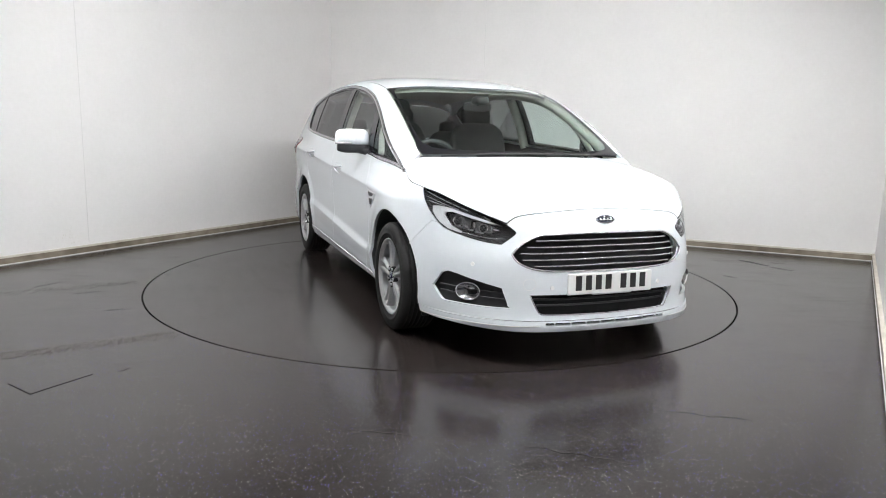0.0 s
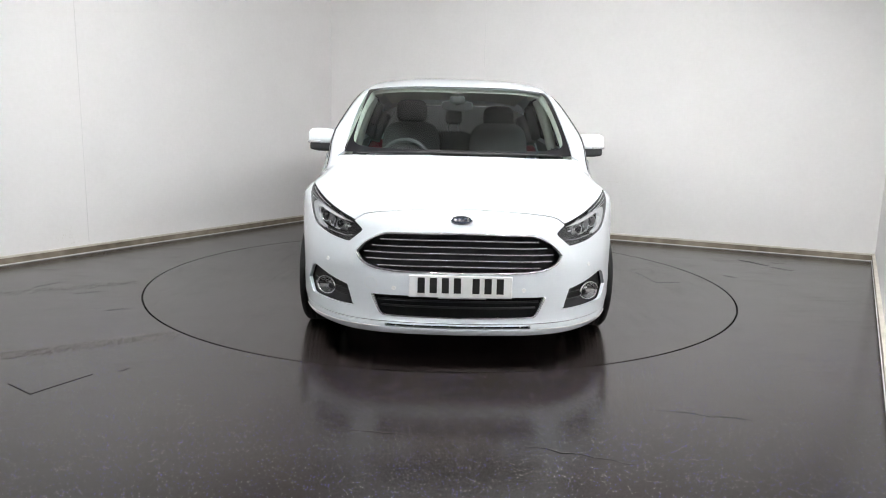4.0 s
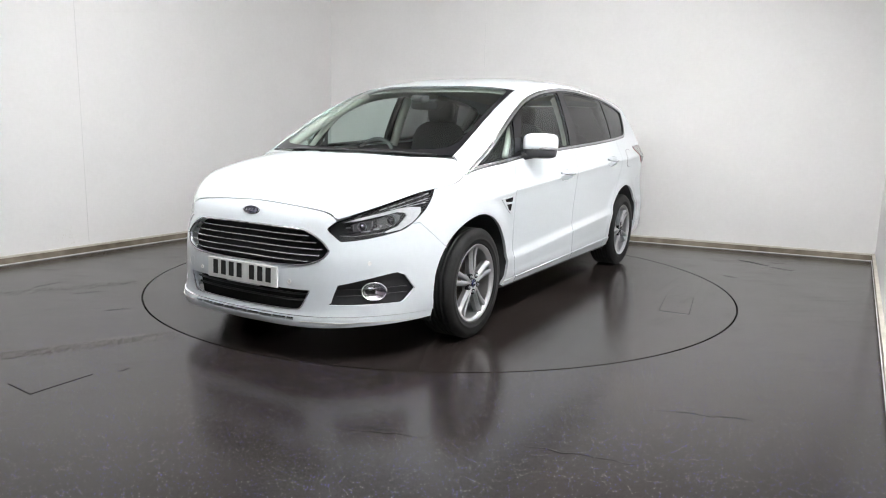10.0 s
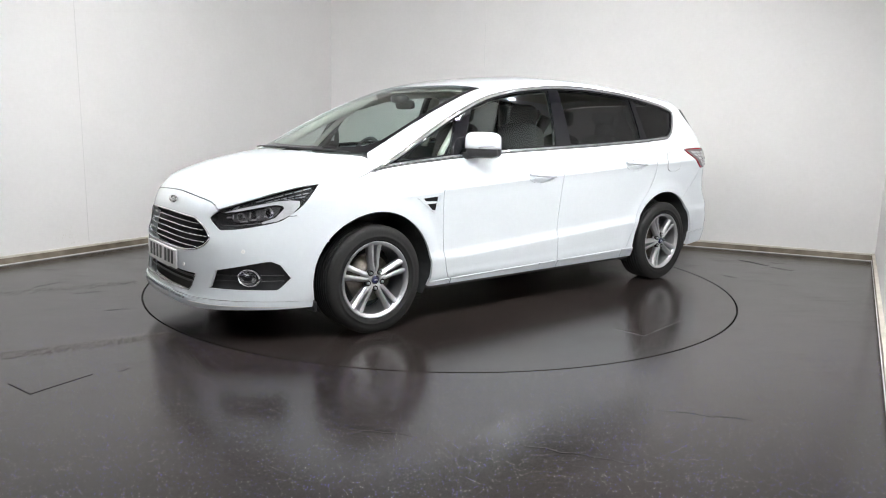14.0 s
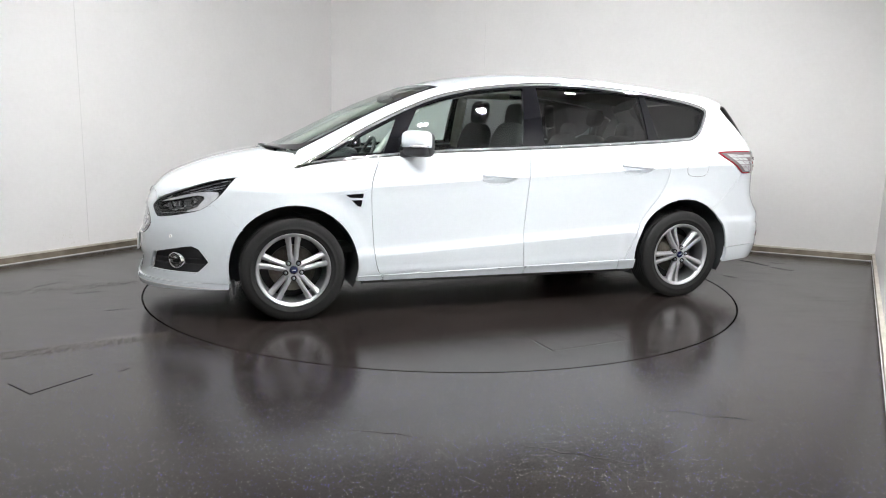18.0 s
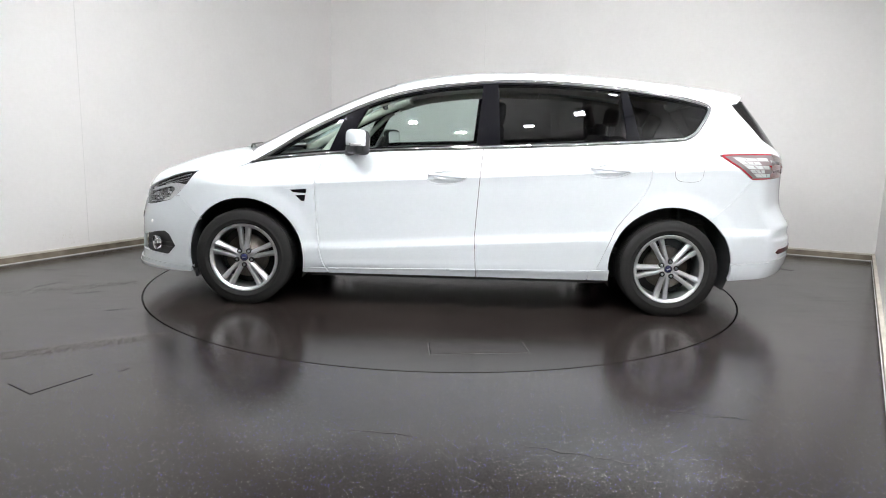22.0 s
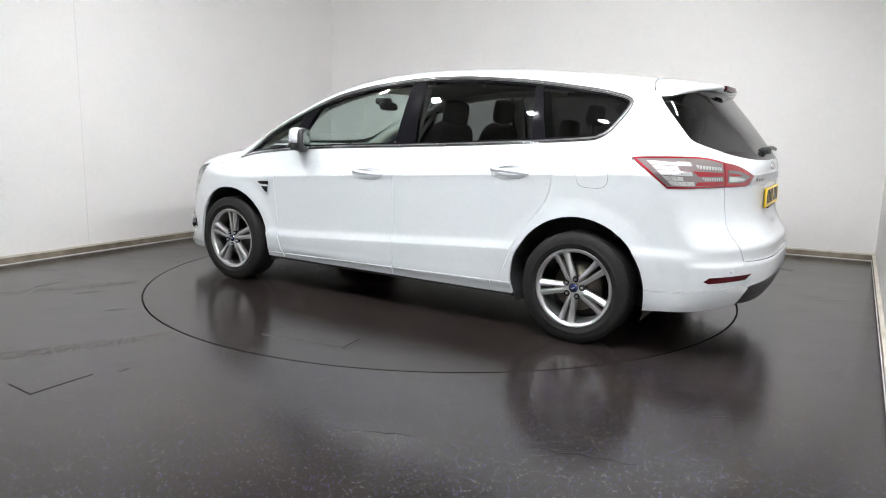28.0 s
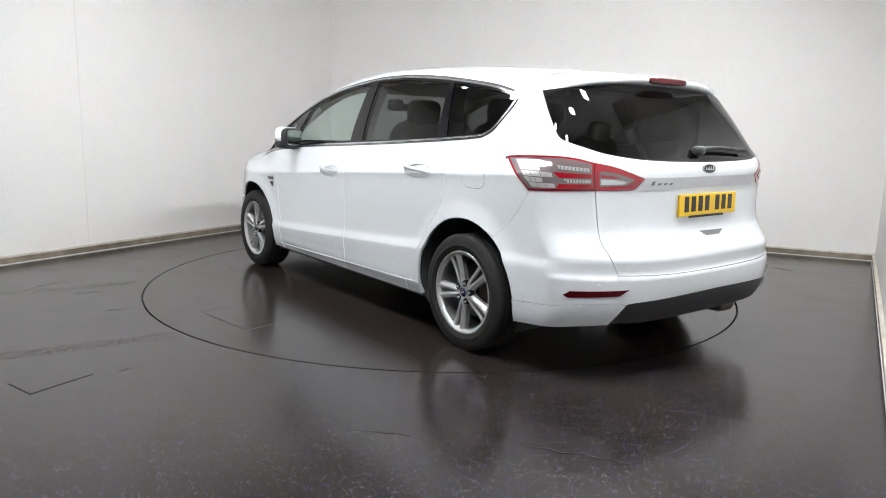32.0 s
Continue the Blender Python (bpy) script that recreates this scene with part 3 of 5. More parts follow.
# ---- seams shared by neighbouring panels ----
BELT_F = [(-0.169, 1.092), (0.455, 1.062), (0.828, 1.034), (0.88, 1.030)]
BELT_R = [(-0.169, 1.092), (-0.668, 1.118), (-1.205, 1.151)]
door_front = seam("s", (0.88, 1.030), (0.931, 0.899), (0.944, 0.788), (0.923, 0.448), (0.897, 0.31), (0.855, 0.237))
door_mid = seam("s", (-0.169, 1.092), (-0.152, 0.924), (-0.13, 0.585), (-0.126, 0.471), (-0.141, 0.237))
door_rear = seam("s", (-1.205, 1.151), (-1.255, 1.022), (-1.266, 0.93), (-1.219, 0.798), (-1.07, 0.605), (-0.985, 0.412), (-0.935, 0.3), (-0.876, 0.237))
belt_front, belt_rear = seam("s", *BELT_F), seam("s", *BELT_R)
belt_nose = seam("s", (0.88, 1.030), (1.202, 0.994), (1.405, 0.957))
belt_tail = seam("s", (-1.205, 1.151), (-1.455, 1.172), (-1.505, 1.184), (-1.566, 1.222), (-1.64, 1.326), (-1.662, 1.378), (-1.652, 1.408), (-1.60, 1.43))
rail_line = seam("s", (1.405, 0.957), (1.215, 1.064), (1.036, 1.175), (0.845, 1.274), (0.655, 1.361), (0.466, 1.432), (0.277, 1.478), (0.089, 1.509),
                 (-0.229, 1.541), (-0.479, 1.547), (-0.669, 1.542), (-1.052, 1.514), (-1.438, 1.464), (-1.60, 1.43))
hood_front = seam("f", (27.9, 0.741), (24.7, 0.781), (16.2, 0.802), (5.7, 0.813), (0, 0.815))
lamp_top = seam("f", (27.9, 0.741), (38.4, 0.809), (49.0, 0.872), (56.1, 0.899))
lamp_low = seam("f", (27.9, 0.741), (25.6, 0.708), (25.5, 0.692), (27.2, 0.663), (28.6, 0.642), (29.6, 0.638), (35.9, 0.653), (44.6, 0.690), (47.6, 0.720))
lamp_out = seam("f", (47.6, 0.720), (51.2, 0.775), (53.6, 0.828), (56.1, 0.899))
nose_seam = seam("s", (1.894, 0.726), (1.734, 0.578))
hood_side = seam("t", (1.761, 0.836), (1.58, 0.842), (1.41, 0.822))
hood_back = seam("t", (1.41, 0.822), (1.395, 0.775), (1.44, 0.66), (1.545, 0.40), (1.585, 0))
screen_low = seam("t", (1.372, 0.715), (1.415, 0.64), (1.50, 0.42), (1.525, 0.25), (1.535, 0))
screen_side = seam("t", (1.372, 0.715), (1.2, 0.712), (0.9, 0.695), (0.6, 0.672), (0.43, 0.655))
screen_top = seam("t", (0.43, 0.655), (0.47, 0.45), (0.497, 0.2), (0.503, 0))
roof_side = seam("t", (0.43, 0.655), (0.0, 0.663), (-0.6, 0.663), (-1.2, 0.65), (-1.735, 0.63))
roof_back = seam("t", (-1.735, 0.63), (-1.70, 0.4), (-1.685, 0))
wing_side = np.vstack([roof_side[-1:], skin("r", [(116.4, 1.462), (117.2, 1.44)]), skin("r", [(118.2, 1.421)])])
pane_side = seam("r", (118.2, 1.421), (122.8, 1.285), (125.4, 1.21), (126.6, 1.186), (128.2, 1.172))
pane_top = seam("r", (118.2, 1.421), (135.7, 1.452), (150, 1.464), (180, 1.472))
pane_low = seam("r", (128.2, 1.172), (133, 1.146), (140.6, 1.112), (154, 1.088), (180, 1.078))
gate_top = seam("r", (128.2, 1.172), (135.5, 1.077))
tail_top = seam("r", (135.5, 1.077), (131, 1.095), (125.4, 1.103), (115, 1.098), (110.2, 1.092))
tail_tip = seam("r", (110.2, 1.092), (109.4, 1.085), (110.4, 1.072), (118.6, 0.944), (119.4, 0.934))
tail_low = seam("r", (119.4, 0.934), (136.2, 0.945))
tail_split = seam("r", (135.5, 1.077), (136.2, 0.945))
gate_side = seam("r", (136.2, 0.945), (137.9, 0.726), (140.2, 0.647), (142.7, 0.549))
gate_low = seam("r", (142.7, 0.549), (160, 0.543), (180, 0.541))
bumper_seam = seam("s", (-1.919, 0.934), (-1.86, 0.845), (-1.777, 0.756), (-1.667, 0.662))
LAMP_PATH = [seam("r", (136.2, 0.945), (145.6, 0.948)), seam("r", (145.6, 0.948), (147.4, 0.956), (150.2, 1.002)), seam("r", (150.2, 1.002), (141.4, 1.056), (135.5, 1.077))]
FA, RA = (1.425, 0.335, 0.398), (-1.428, 0.335, 0.406)


def both(line):
    """A half line run on across the middle to its twin."""
    return [line, flip(line)]


def build_body(car):
    P = PAINT
    panel("bonnet", "t", [lamp_top[::-1], *both(hood_front), flip(lamp_top)[::-1], flip(hood_side)[::-1], flip(hood_back)[::-1], hood_back[::-1], hood_side[::-1]], P, car, inset=0.0025)
    panel("front_wing", "s", [belt_nose, hood_side[::-1], lamp_out[::-1], nose_seam, arch(*FA, 37.5, 194.5), seam("s", (1.036, 0.237), (0.855, 0.237)), door_front[::-1]], P, car, mirror=True)
    for name, lines in (("front_door", [belt_front, door_front, seam("s", (0.855, 0.237), (-0.141, 0.237)), door_mid[::-1]]),
                        ("rear_door", [belt_rear, door_rear, seam("s", (-0.876, 0.237), (-0.141, 0.237)), door_mid[::-1]])):
        cx, cz = (0.067, 0.902) if name == "front_door" else (-0.997, 0.970)
        dish = np.array([(cx + 0.128 * math.cos(a), cz - 0.02 * math.cos(a) * 0.4 + 0.039 * math.sin(a)) for a in np.linspace(0, 2 * math.pi, 36, endpoint=False)])
        doors = panel(name, "s", lines, P, car, mirror=True, holes=[[skin("s", dish)]], inset=0.002, step=0.0149)
        for door, side in zip(doors, (1, -1)):
            build_handle(door, dish, cx, cz, side)
    panel("quarter_panel", "s", [rail_line, belt_tail[::-1], door_rear, seam("s", (-0.876, 0.237), (-1.03, 0.237)), arch(*RA, -14, 126.2),
                                 bumper_seam[::-1], tail_tip[::-1], tail_top[::-1], gate_top[::-1], pane_side[::-1], wing_side[::-1], roof_side[::-1], screen_side[::-1],
                                 seam("t", (1.372, 0.715), (1.41, 0.79), (1.405, 0.82))], P, car, mirror=True, step=0.0223)
    panel("roof", "t", [*both(screen_top), flip(roof_side)[::-1], flip(roof_back)[::-1], roof_back[::-1], roof_side[::-1]], P, car)
    low_edge = seam("f", (54.6, 0.244), (40, 0.248), (23.9, 0.249), (0, 0.243))
    grille = seam("f", (26.1, 0.590), (24.6, 0.628), (22.4, 0.660), (19.6, 0.686), (17, 0.692), (6.0, 0.696), (0, 0.696))
    grille_low = seam("f", (0, 0.502), (13, 0.506), (18, 0.512), (21.4, 0.523), (24.6, 0.552), (26.1, 0.590))
    intake = [seam("f", (0, 0.382), (21.4, 0.382)), seam("f", (21.4, 0.382), (19.4, 0.300), (18.4, 0.284), (16.5, 0.279), (0, 0.272))]
    fog = [seam("f", (28.4, 0.414), (41.5, 0.468), (44.2, 0.464), (45.6, 0.452)), seam("f", (45.6, 0.452), (48.4, 0.378)), seam("f", (48.4, 0.378), (45.2, 0.318), (44.0, 0.311)),
           seam("f", (44.0, 0.311), (27.6, 0.313), (26.8, 0.322), (28.4, 0.414))]
    mouth = [grille, flip(grille), flip(grille_low), grille_low]
    jaw = [flip(intake[0]), intake[0], intake[1], flip(intake[1])]
    bumper_arch = arch(*FA, 37.5, -13.2)
    panel("front_bumper", "f", [*both(hood_front), flip(lamp_low)[::-1], flip(nose_seam)[::-1], flip(bumper_arch)[::-1], flip(low_edge)[::-1], low_edge[::-1], bumper_arch[::-1], nose_seam[::-1], lamp_low[::-1]],
          P, car, holes=[mouth, jaw, fog, [flip(q) for q in fog[::-1]]], step=0.028)
    lip = seam("f", (54.2, 0.205), (40, 0.200), (23.9, 0.196), (0, 0.190))
    panel("front_splitter", "f", [*both(low_edge), flip(lip)[::-1], lip[::-1]], P, car, thick=0.05,
          deep=lambda p: 0.011 * (1 - ease(0.5, 0.82, np.abs(p[:, 1]))) - 0.0005, holes=[[seam("f", (-17.4, 0.2365), (0, 0.2325), (17.4, 0.2365)), seam("f", (17.4, 0.227), (0, 0.2225), (-17.4, 0.227))]], label="white lower bumper lip with a dark slot")
    panel("slot_backing", "f", [seam("f", (-18, 0.24), (18, 0.24)), seam("f", (18, 0.215), (-18, 0.215))], DARK, car, off=-0.02, thick=0)
    build_grille(car, mouth, jaw, fog, grille, grille_low, intake)
    for k in range(8):
        a = -15.0 + 4.3 * k
        panel("slot_divider", "f", loop_of("f", (a - 0.11, 0.238), (a + 0.11, 0.238), (a + 0.11, 0.221), (a - 0.11, 0.221)), P, car, inset=0, off=0.006, thick=0.01)
    groove = seam("f", (19.0, 0.223), (30, 0.221), (38.6, 0.218), (53.0, 0.208))
    groove = groove + normals(groove) * (0.011 * (1 - ease(0.5, 0.82, np.abs(groove[:, 1]))) - 0.0002)[:, None]
    bead("lip_groove", groove, 0.0022, SEALANT, car, mirror=True)
    cap = skin("f", [(-21.6 + 0.030 / 0.019 * math.cos(a), 0.439 + 0.030 * math.sin(a)) for a in np.linspace(0, 2 * math.pi, 32, endpoint=False)])
    bead("cap_gap", np.vstack([cap, cap[:1]]), 0.0009, SEALANT, car, lift=0.0006)
    # tailgate and rear bumper
    gate_right = [flip(q) for q in (gate_side[::-1], *LAMP_PATH, gate_top[::-1])][::-1]
    panel("tailgate", "r", [*both(pane_low), *gate_right, flip(gate_low)[::-1], gate_low[::-1], gate_side[::-1], *LAMP_PATH, gate_top[::-1]], P, car, step=0.016)
    rear_low = seam("r", (115.3, 0.256), (122, 0.270), (130.7, 0.290), (141.0, 0.306))
    skirt = seam("r", (141.0, 0.306), (145.0, 0.404), (147.5, 0.414), (161.7, 0.427), (180, 0.432))
    skirt_end, skirt_top = seam("r", (141.0, 0.306), (145.0, 0.404)), seam("r", (145.0, 0.404), (147.5, 0.414), (161.7, 0.427), (180, 0.432))
    lip_line = seam("r", (115.0, 0.372), (122, 0.382), (132, 0.404), (140, 0.420), (143.4, 0.420))
    lip_end = seam("r", (143.4, 0.420), (145.0, 0.404))
    upper_arch = arch(*RA, 126.2, 174.6)
    side_run = [gate_low[::-1], gate_side[::-1], tail_low[::-1], bumper_seam, upper_arch, lip_line, lip_end, skirt_top]
    panel("bumper_lip", "r", [lip_line, lip_end, skirt_end[::-1], rear_low[::-1], arch(*RA, 191.2, 174.6)], P, car, step=0.03, off=0.005, thick=0.03, mirror=True, label="white lower bumper corner")
    panel("rear_bumper", "r", side_run + [flip(q) for q in side_run[::-1]], P, car, step=0.02)
    under = seam("r", (141.0, 0.306), (150, 0.298), (164, 0.30), (180, 0.30))
    panel("rear_valance", "r", [skirt, flip(skirt), flip(under)[::-1], under[::-1]], BLACK, car, off=-0.008, thick=0.06, label="black plastic lower rear valance")
    # panes
    panel("windscreen", "t", [*both(screen_top), flip(screen_side)[::-1], flip(screen_low)[::-1], screen_low[::-1], screen_side], GLASS, car, off=-0.004, thick=0.005, label="clear slightly green windscreen")
    panel("rear_window", "r", [*both(pane_top), flip(pane_side), flip(pane_low)[::-1], pane_low[::-1], pane_side[::-1]], SMOKED, car, off=-0.003, thick=0.005, label="dark tinted rear window")


def build_handle(door, dish, cx, cz, side):
    """A body-coloured grab handle over a dished pocket."""
    def hollow(p):
        r = np.hypot((p[:, 0] - cx) / 0.128, (p[:, 2] - cz) / 0.042)
        return -0.037 * np.clip(1.05 - r**2, 0, 1) ** 0.9
    pair = panel("handle_pocket", "s", [skin("s", dish)], PAINT, door, inset=-0.0005, thick=0, step=0.012, deep=hollow, mirror=(side == -1))
    if side == -1:
        bpy.data.objects.remove(pair[0])
    p = skin("s", [(cx + 0.128 - 0.256 * k / 10, cz + 0.011 - 0.009 * (k / 5 - 1)) for k in range(11)])
    bm = bmesh.new()
    rings = []
    for k, q in enumerate(p):
        lift = 0.022 * math.sin(math.pi * min(1, max(0, 0.06 + 0.88 * k / 10))) ** 0.5 - 0.006
        h = 0.008 + 0.004 * math.sin(math.pi * k / 10)
        rings.append([bm.verts.new((q[0], side * (q[1] + lift + dy), q[2] + dz * h)) for dy, dz in ((0.0, 1), (0.008, 0.6), (0.009, -0.6), (0.0, -1), (-0.008, -0.7), (-0.008, 0.7))])
    for a, b in zip(rings, rings[1:]):
        for i in range(6):
            bm.faces.new((a[i], a[(i + 1) % 6], b[(i + 1) % 6], b[i]))
    bm.faces.new(rings[0])
    bm.faces.new(rings[-1])
    part("door_handle", bm, PAINT, door, "white door handle", smooth=True)


def build_grille(car, mouth, jaw, fog, grille, grille_low, intake):
    panel("grille", "f", mouth, MATT, car, off=-0.05, thick=0, inset=-0.01, label="black radiator grille with chrome bars")
    edge = np.vstack([grille, flip(grille), flip(grille_low), grille_low])
    bead("grille_surround", edge, 0.0055, CHROME, car, label="chrome grille surround")
    for k in range(5):
        z = 0.534 + 0.0322 * k
        half = np.interp(z, *([0.502, 0.552, 0.590, 0.660, 0.692], [17.0, 23.6, 25.4, 21.4, 17.0])) - 0.9
        way = seam("f", (-half, z - 0.002), (-half * 0.5, z - 0.001), (0, z), (half * 0.5, z - 0.001), (half, z - 0.002))
        way = way - normals(way) * 0.008
        bm = bmesh.new()
        rings = []
        for x, y, z0 in way:
            c = [(0.0005, 0.0028), (0.0025, 0.0016), (0.0018, -0.0022), (0.0, -0.0028), (-0.008, -0.0024), (-0.008, 0.0024)]
            rings.append([bm.verts.new((x + a, y, z0 + b)) for a, b in c])
        for a, b in zip(rings, rings[1:]):
            for i in range(6):
                bm.faces.new((a[i], a[(i + 1) % 6], b[(i + 1) % 6], b[i]))
        bm.faces.new(rings[0])
        bm.faces.new(rings[-1])
        part("grille_bar", bm, BRIGHT, car, "chrome grille bar")
    panel("lower_grille", "f", jaw, MATT, car, off=-0.05, thick=0, inset=-0.01, label="black lower intake")
    low = np.vstack([intake[1], flip(intake[1])])
    bead("intake_trim", low, 0.0038, CHROME, car, label="chrome strip under the intake")
    for z in (0.325, 0.355):
        half = 18.6 + (z - 0.3) * 30
        way = seam("f", (-half, z), (0, z - 0.004), (half, z))
        way = way - normals(way) * 0.03
        bm = bmesh.new()
        tube(bm, way, 0.006, 6)
        part("intake_bar", bm, BLACK, car)
    for side in (1, -1):
        lines = fog if side == 1 else [flip(q) for q in fog[::-1]]
        pocket = panel("fog_lamp_pocket", "f", lines, BLACK, car, off=-0.03, thick=0, inset=-0.006, label="black fog lamp surround")[0]
        c = skin("f", [(37.2 * side, 0.378)])[0]
        n = normals(c[None])[0]
        n = (n + np.array([0.45, 0, 0])) / np.linalg.norm(n + np.array([0.45, 0, 0]))
        turn = Vector(n).to_track_quat("Y", "Z").to_matrix().to_4x4()
        base = Matrix.Translation(c - n * 0.012) @ turn @ Matrix.Diagonal((1.32, 1, 0.96, 1))
        for name, prof, mat in (("fog_lamp", [(0.0, -0.022), (0.02, -0.020), (0.036, -0.008), (0.044, 0.0)], FOG_BOWL), ("bulb", [(0, 0.002), (0.008, 0.0), (0.013, -0.006), (0.015, -0.02)], CHROME), ("bezel", [(0.0445, -0.005), (0.046, 0.008), (0.0495, 0.009), (0.052, 0.0), (0.052, -0.02)], CHROME),
                                ("lens", [(0.0, 0.008), (0.02, 0.007), (0.043, 0.003)], LENS)):
            bm = bmesh.new()
            lathe(bm, prof, 32)
            bmesh.ops.transform(bm, matrix=base @ Matrix.Translation((0.014 * side, 0, 0.014)) if name == "bulb" else base, verts=bm.verts[:])
            part(name, bm, mat, pocket, smooth=True)
        for z in (0.352, 0.384):
            rib = seam("f", (side * 27.8, z), (side * 46.6, z + 0.006))
            bead("pocket_rib", rib, 0.004, BLACK, pocket, lift=-0.026)


def build_windows(car):
    dlo = [rail_line, belt_tail[::-1], belt_rear[::-1], belt_front, belt_nose]
    # the aperture's rim in 2d, then chrome, black frames and panes
    k = shrunk(joined("s", dlo), 0.0015)
    inner = shrunk(k, 0.017)
    panel("window_trim", "s", [skin("s", k)], CHROME, car, holes=[[skin("s", inner)]], inset=0, off=0.003, thick=0.012, step=0.05, mirror=True, label="chrome strip round the side windows")
    for loop, r in ((shrunk(k, -0.001), 0.0019),):
        ring = skin("s", loop)
        bead("trim_groove", np.vstack([ring, ring[:1]]), r, DARK, car, mirror=True, lift=0.0032)
    ring = skin("s", shrunk(k, 0.0085))
    bead("trim_bead", np.vstack([ring, ring[:1]]), 0.0065, CHROME, car, mirror=True, lift=0.0015)
    glass_loop = shrunk(inner, 0.011)
    panes = (("front_quarter_pane", [(0.62, 1.60), (1.6, 1.60), (1.6, 0.9), (0.925, 0.9)], GLASS), ("front_door_pane", [(0.47, 1.60), (-0.168, 1.60), (-0.108, 1.0), (0.80, 1.0)], GLASS),
             ("rear_door_pane", [(-0.255, 1.6), (-1.055, 1.6), (-1.115, 1.1), (-0.285, 1.0)], PRIVACY), ("rear_quarter_pane", [(-1.085, 1.6), (-1.8, 1.6), (-1.8, 1.0), (-1.235, 1.0)], PRIVACY_DARK))
    cut = [np.array(q) for _, q, _ in panes]
    holes = []
    for (name, q, mat), c in zip(panes, cut):
        loop = clipped(glass_loop, c)
        holes.append([skin("s", loop)])
        panel(name, "s", [skin("s", loop)], mat, car, inset=-0.004, off=-0.006, thick=0.004, mirror=True, label="clear greenish side window" if mat == GLASS else "dark tinted side window")
    panel("window_frame", "s", [skin("s", inner)], GLOSS_BLACK, car, holes=holes, inset=0.0005, off=-0.002, thick=0.03, step=0.04, mirror=True, label="gloss black window frames and pillars")


def clipped(loop, convex):
    """The part of a loop inside a convex outline."""
    c = convex
    if np.sum(c[:, 0] * np.roll(c[:, 1], -1) - c[:, 1] * np.roll(c[:, 0], -1)) < 0:
        c = c[::-1]
    out = [np.array(q) for q in loop]
    for a, b in zip(c, np.roll(c, -1, 0)):
        n = np.array([-(b - a)[1], (b - a)[0]])
        nxt = []
        for p, q in zip(out, out[1:] + out[:1]):
            dp, dq = (p - a) @ n, (q - a) @ n
            if dp >= 0:
                nxt.append(p)
            if (dp >= 0) != (dq >= 0):
                nxt.append(p + (q - p) * dp / (dp - dq))
        out = nxt
    p = np.array(out)
    dense = []
    for a, b in zip(p, np.roll(p, -1, 0)):
        n = max(1, int(np.hypot(*(b - a)) / 0.03))
        dense.append(a + (b - a) * np.linspace(0, 1, n, endpoint=False)[:, None])
    return np.vstack(dense)


def rounded(bm, at, radii, square=0.5, turn=None, n=20):
    """A soft box: a superellipsoid."""
    def pw(v, e):
        return math.copysign(abs(v) ** e, v)
    m = Matrix.Translation(at) @ (turn or Matrix())
    rows = []
    for i in range(1, n // 2):
        b = -math.pi / 2 + math.pi * i / (n // 2)
        rows.append([bm.verts.new(m @ Vector((radii[0] * pw(math.cos(b), square) * pw(math.cos(a), square), radii[1] * pw(math.cos(b), square) * pw(math.sin(a), square), radii[2] * pw(math.sin(b), square))))
                     for a in (2 * math.pi * k / n for k in range(n))])
    ends = [bm.verts.new(m @ Vector((0, 0, s * radii[2]))) for s in (-1, 1)]
    for p, q in zip(rows, rows[1:]):
        for k in range(n):
            bm.faces.new((p[k], p[(k + 1) % n], q[(k + 1) % n], q[k]))
    for k in range(n):
        bm.faces.new((ends[0], rows[0][(k + 1) % n], rows[0][k]))
        bm.faces.new((ends[1], rows[-1][k], rows[-1][(k + 1) % n]))


def loop_of(way, *pts):
    """A straight-sided outline on the skin."""
    return [seam(way, a, b) for a, b in zip(pts, pts[1:] + pts[:1])]


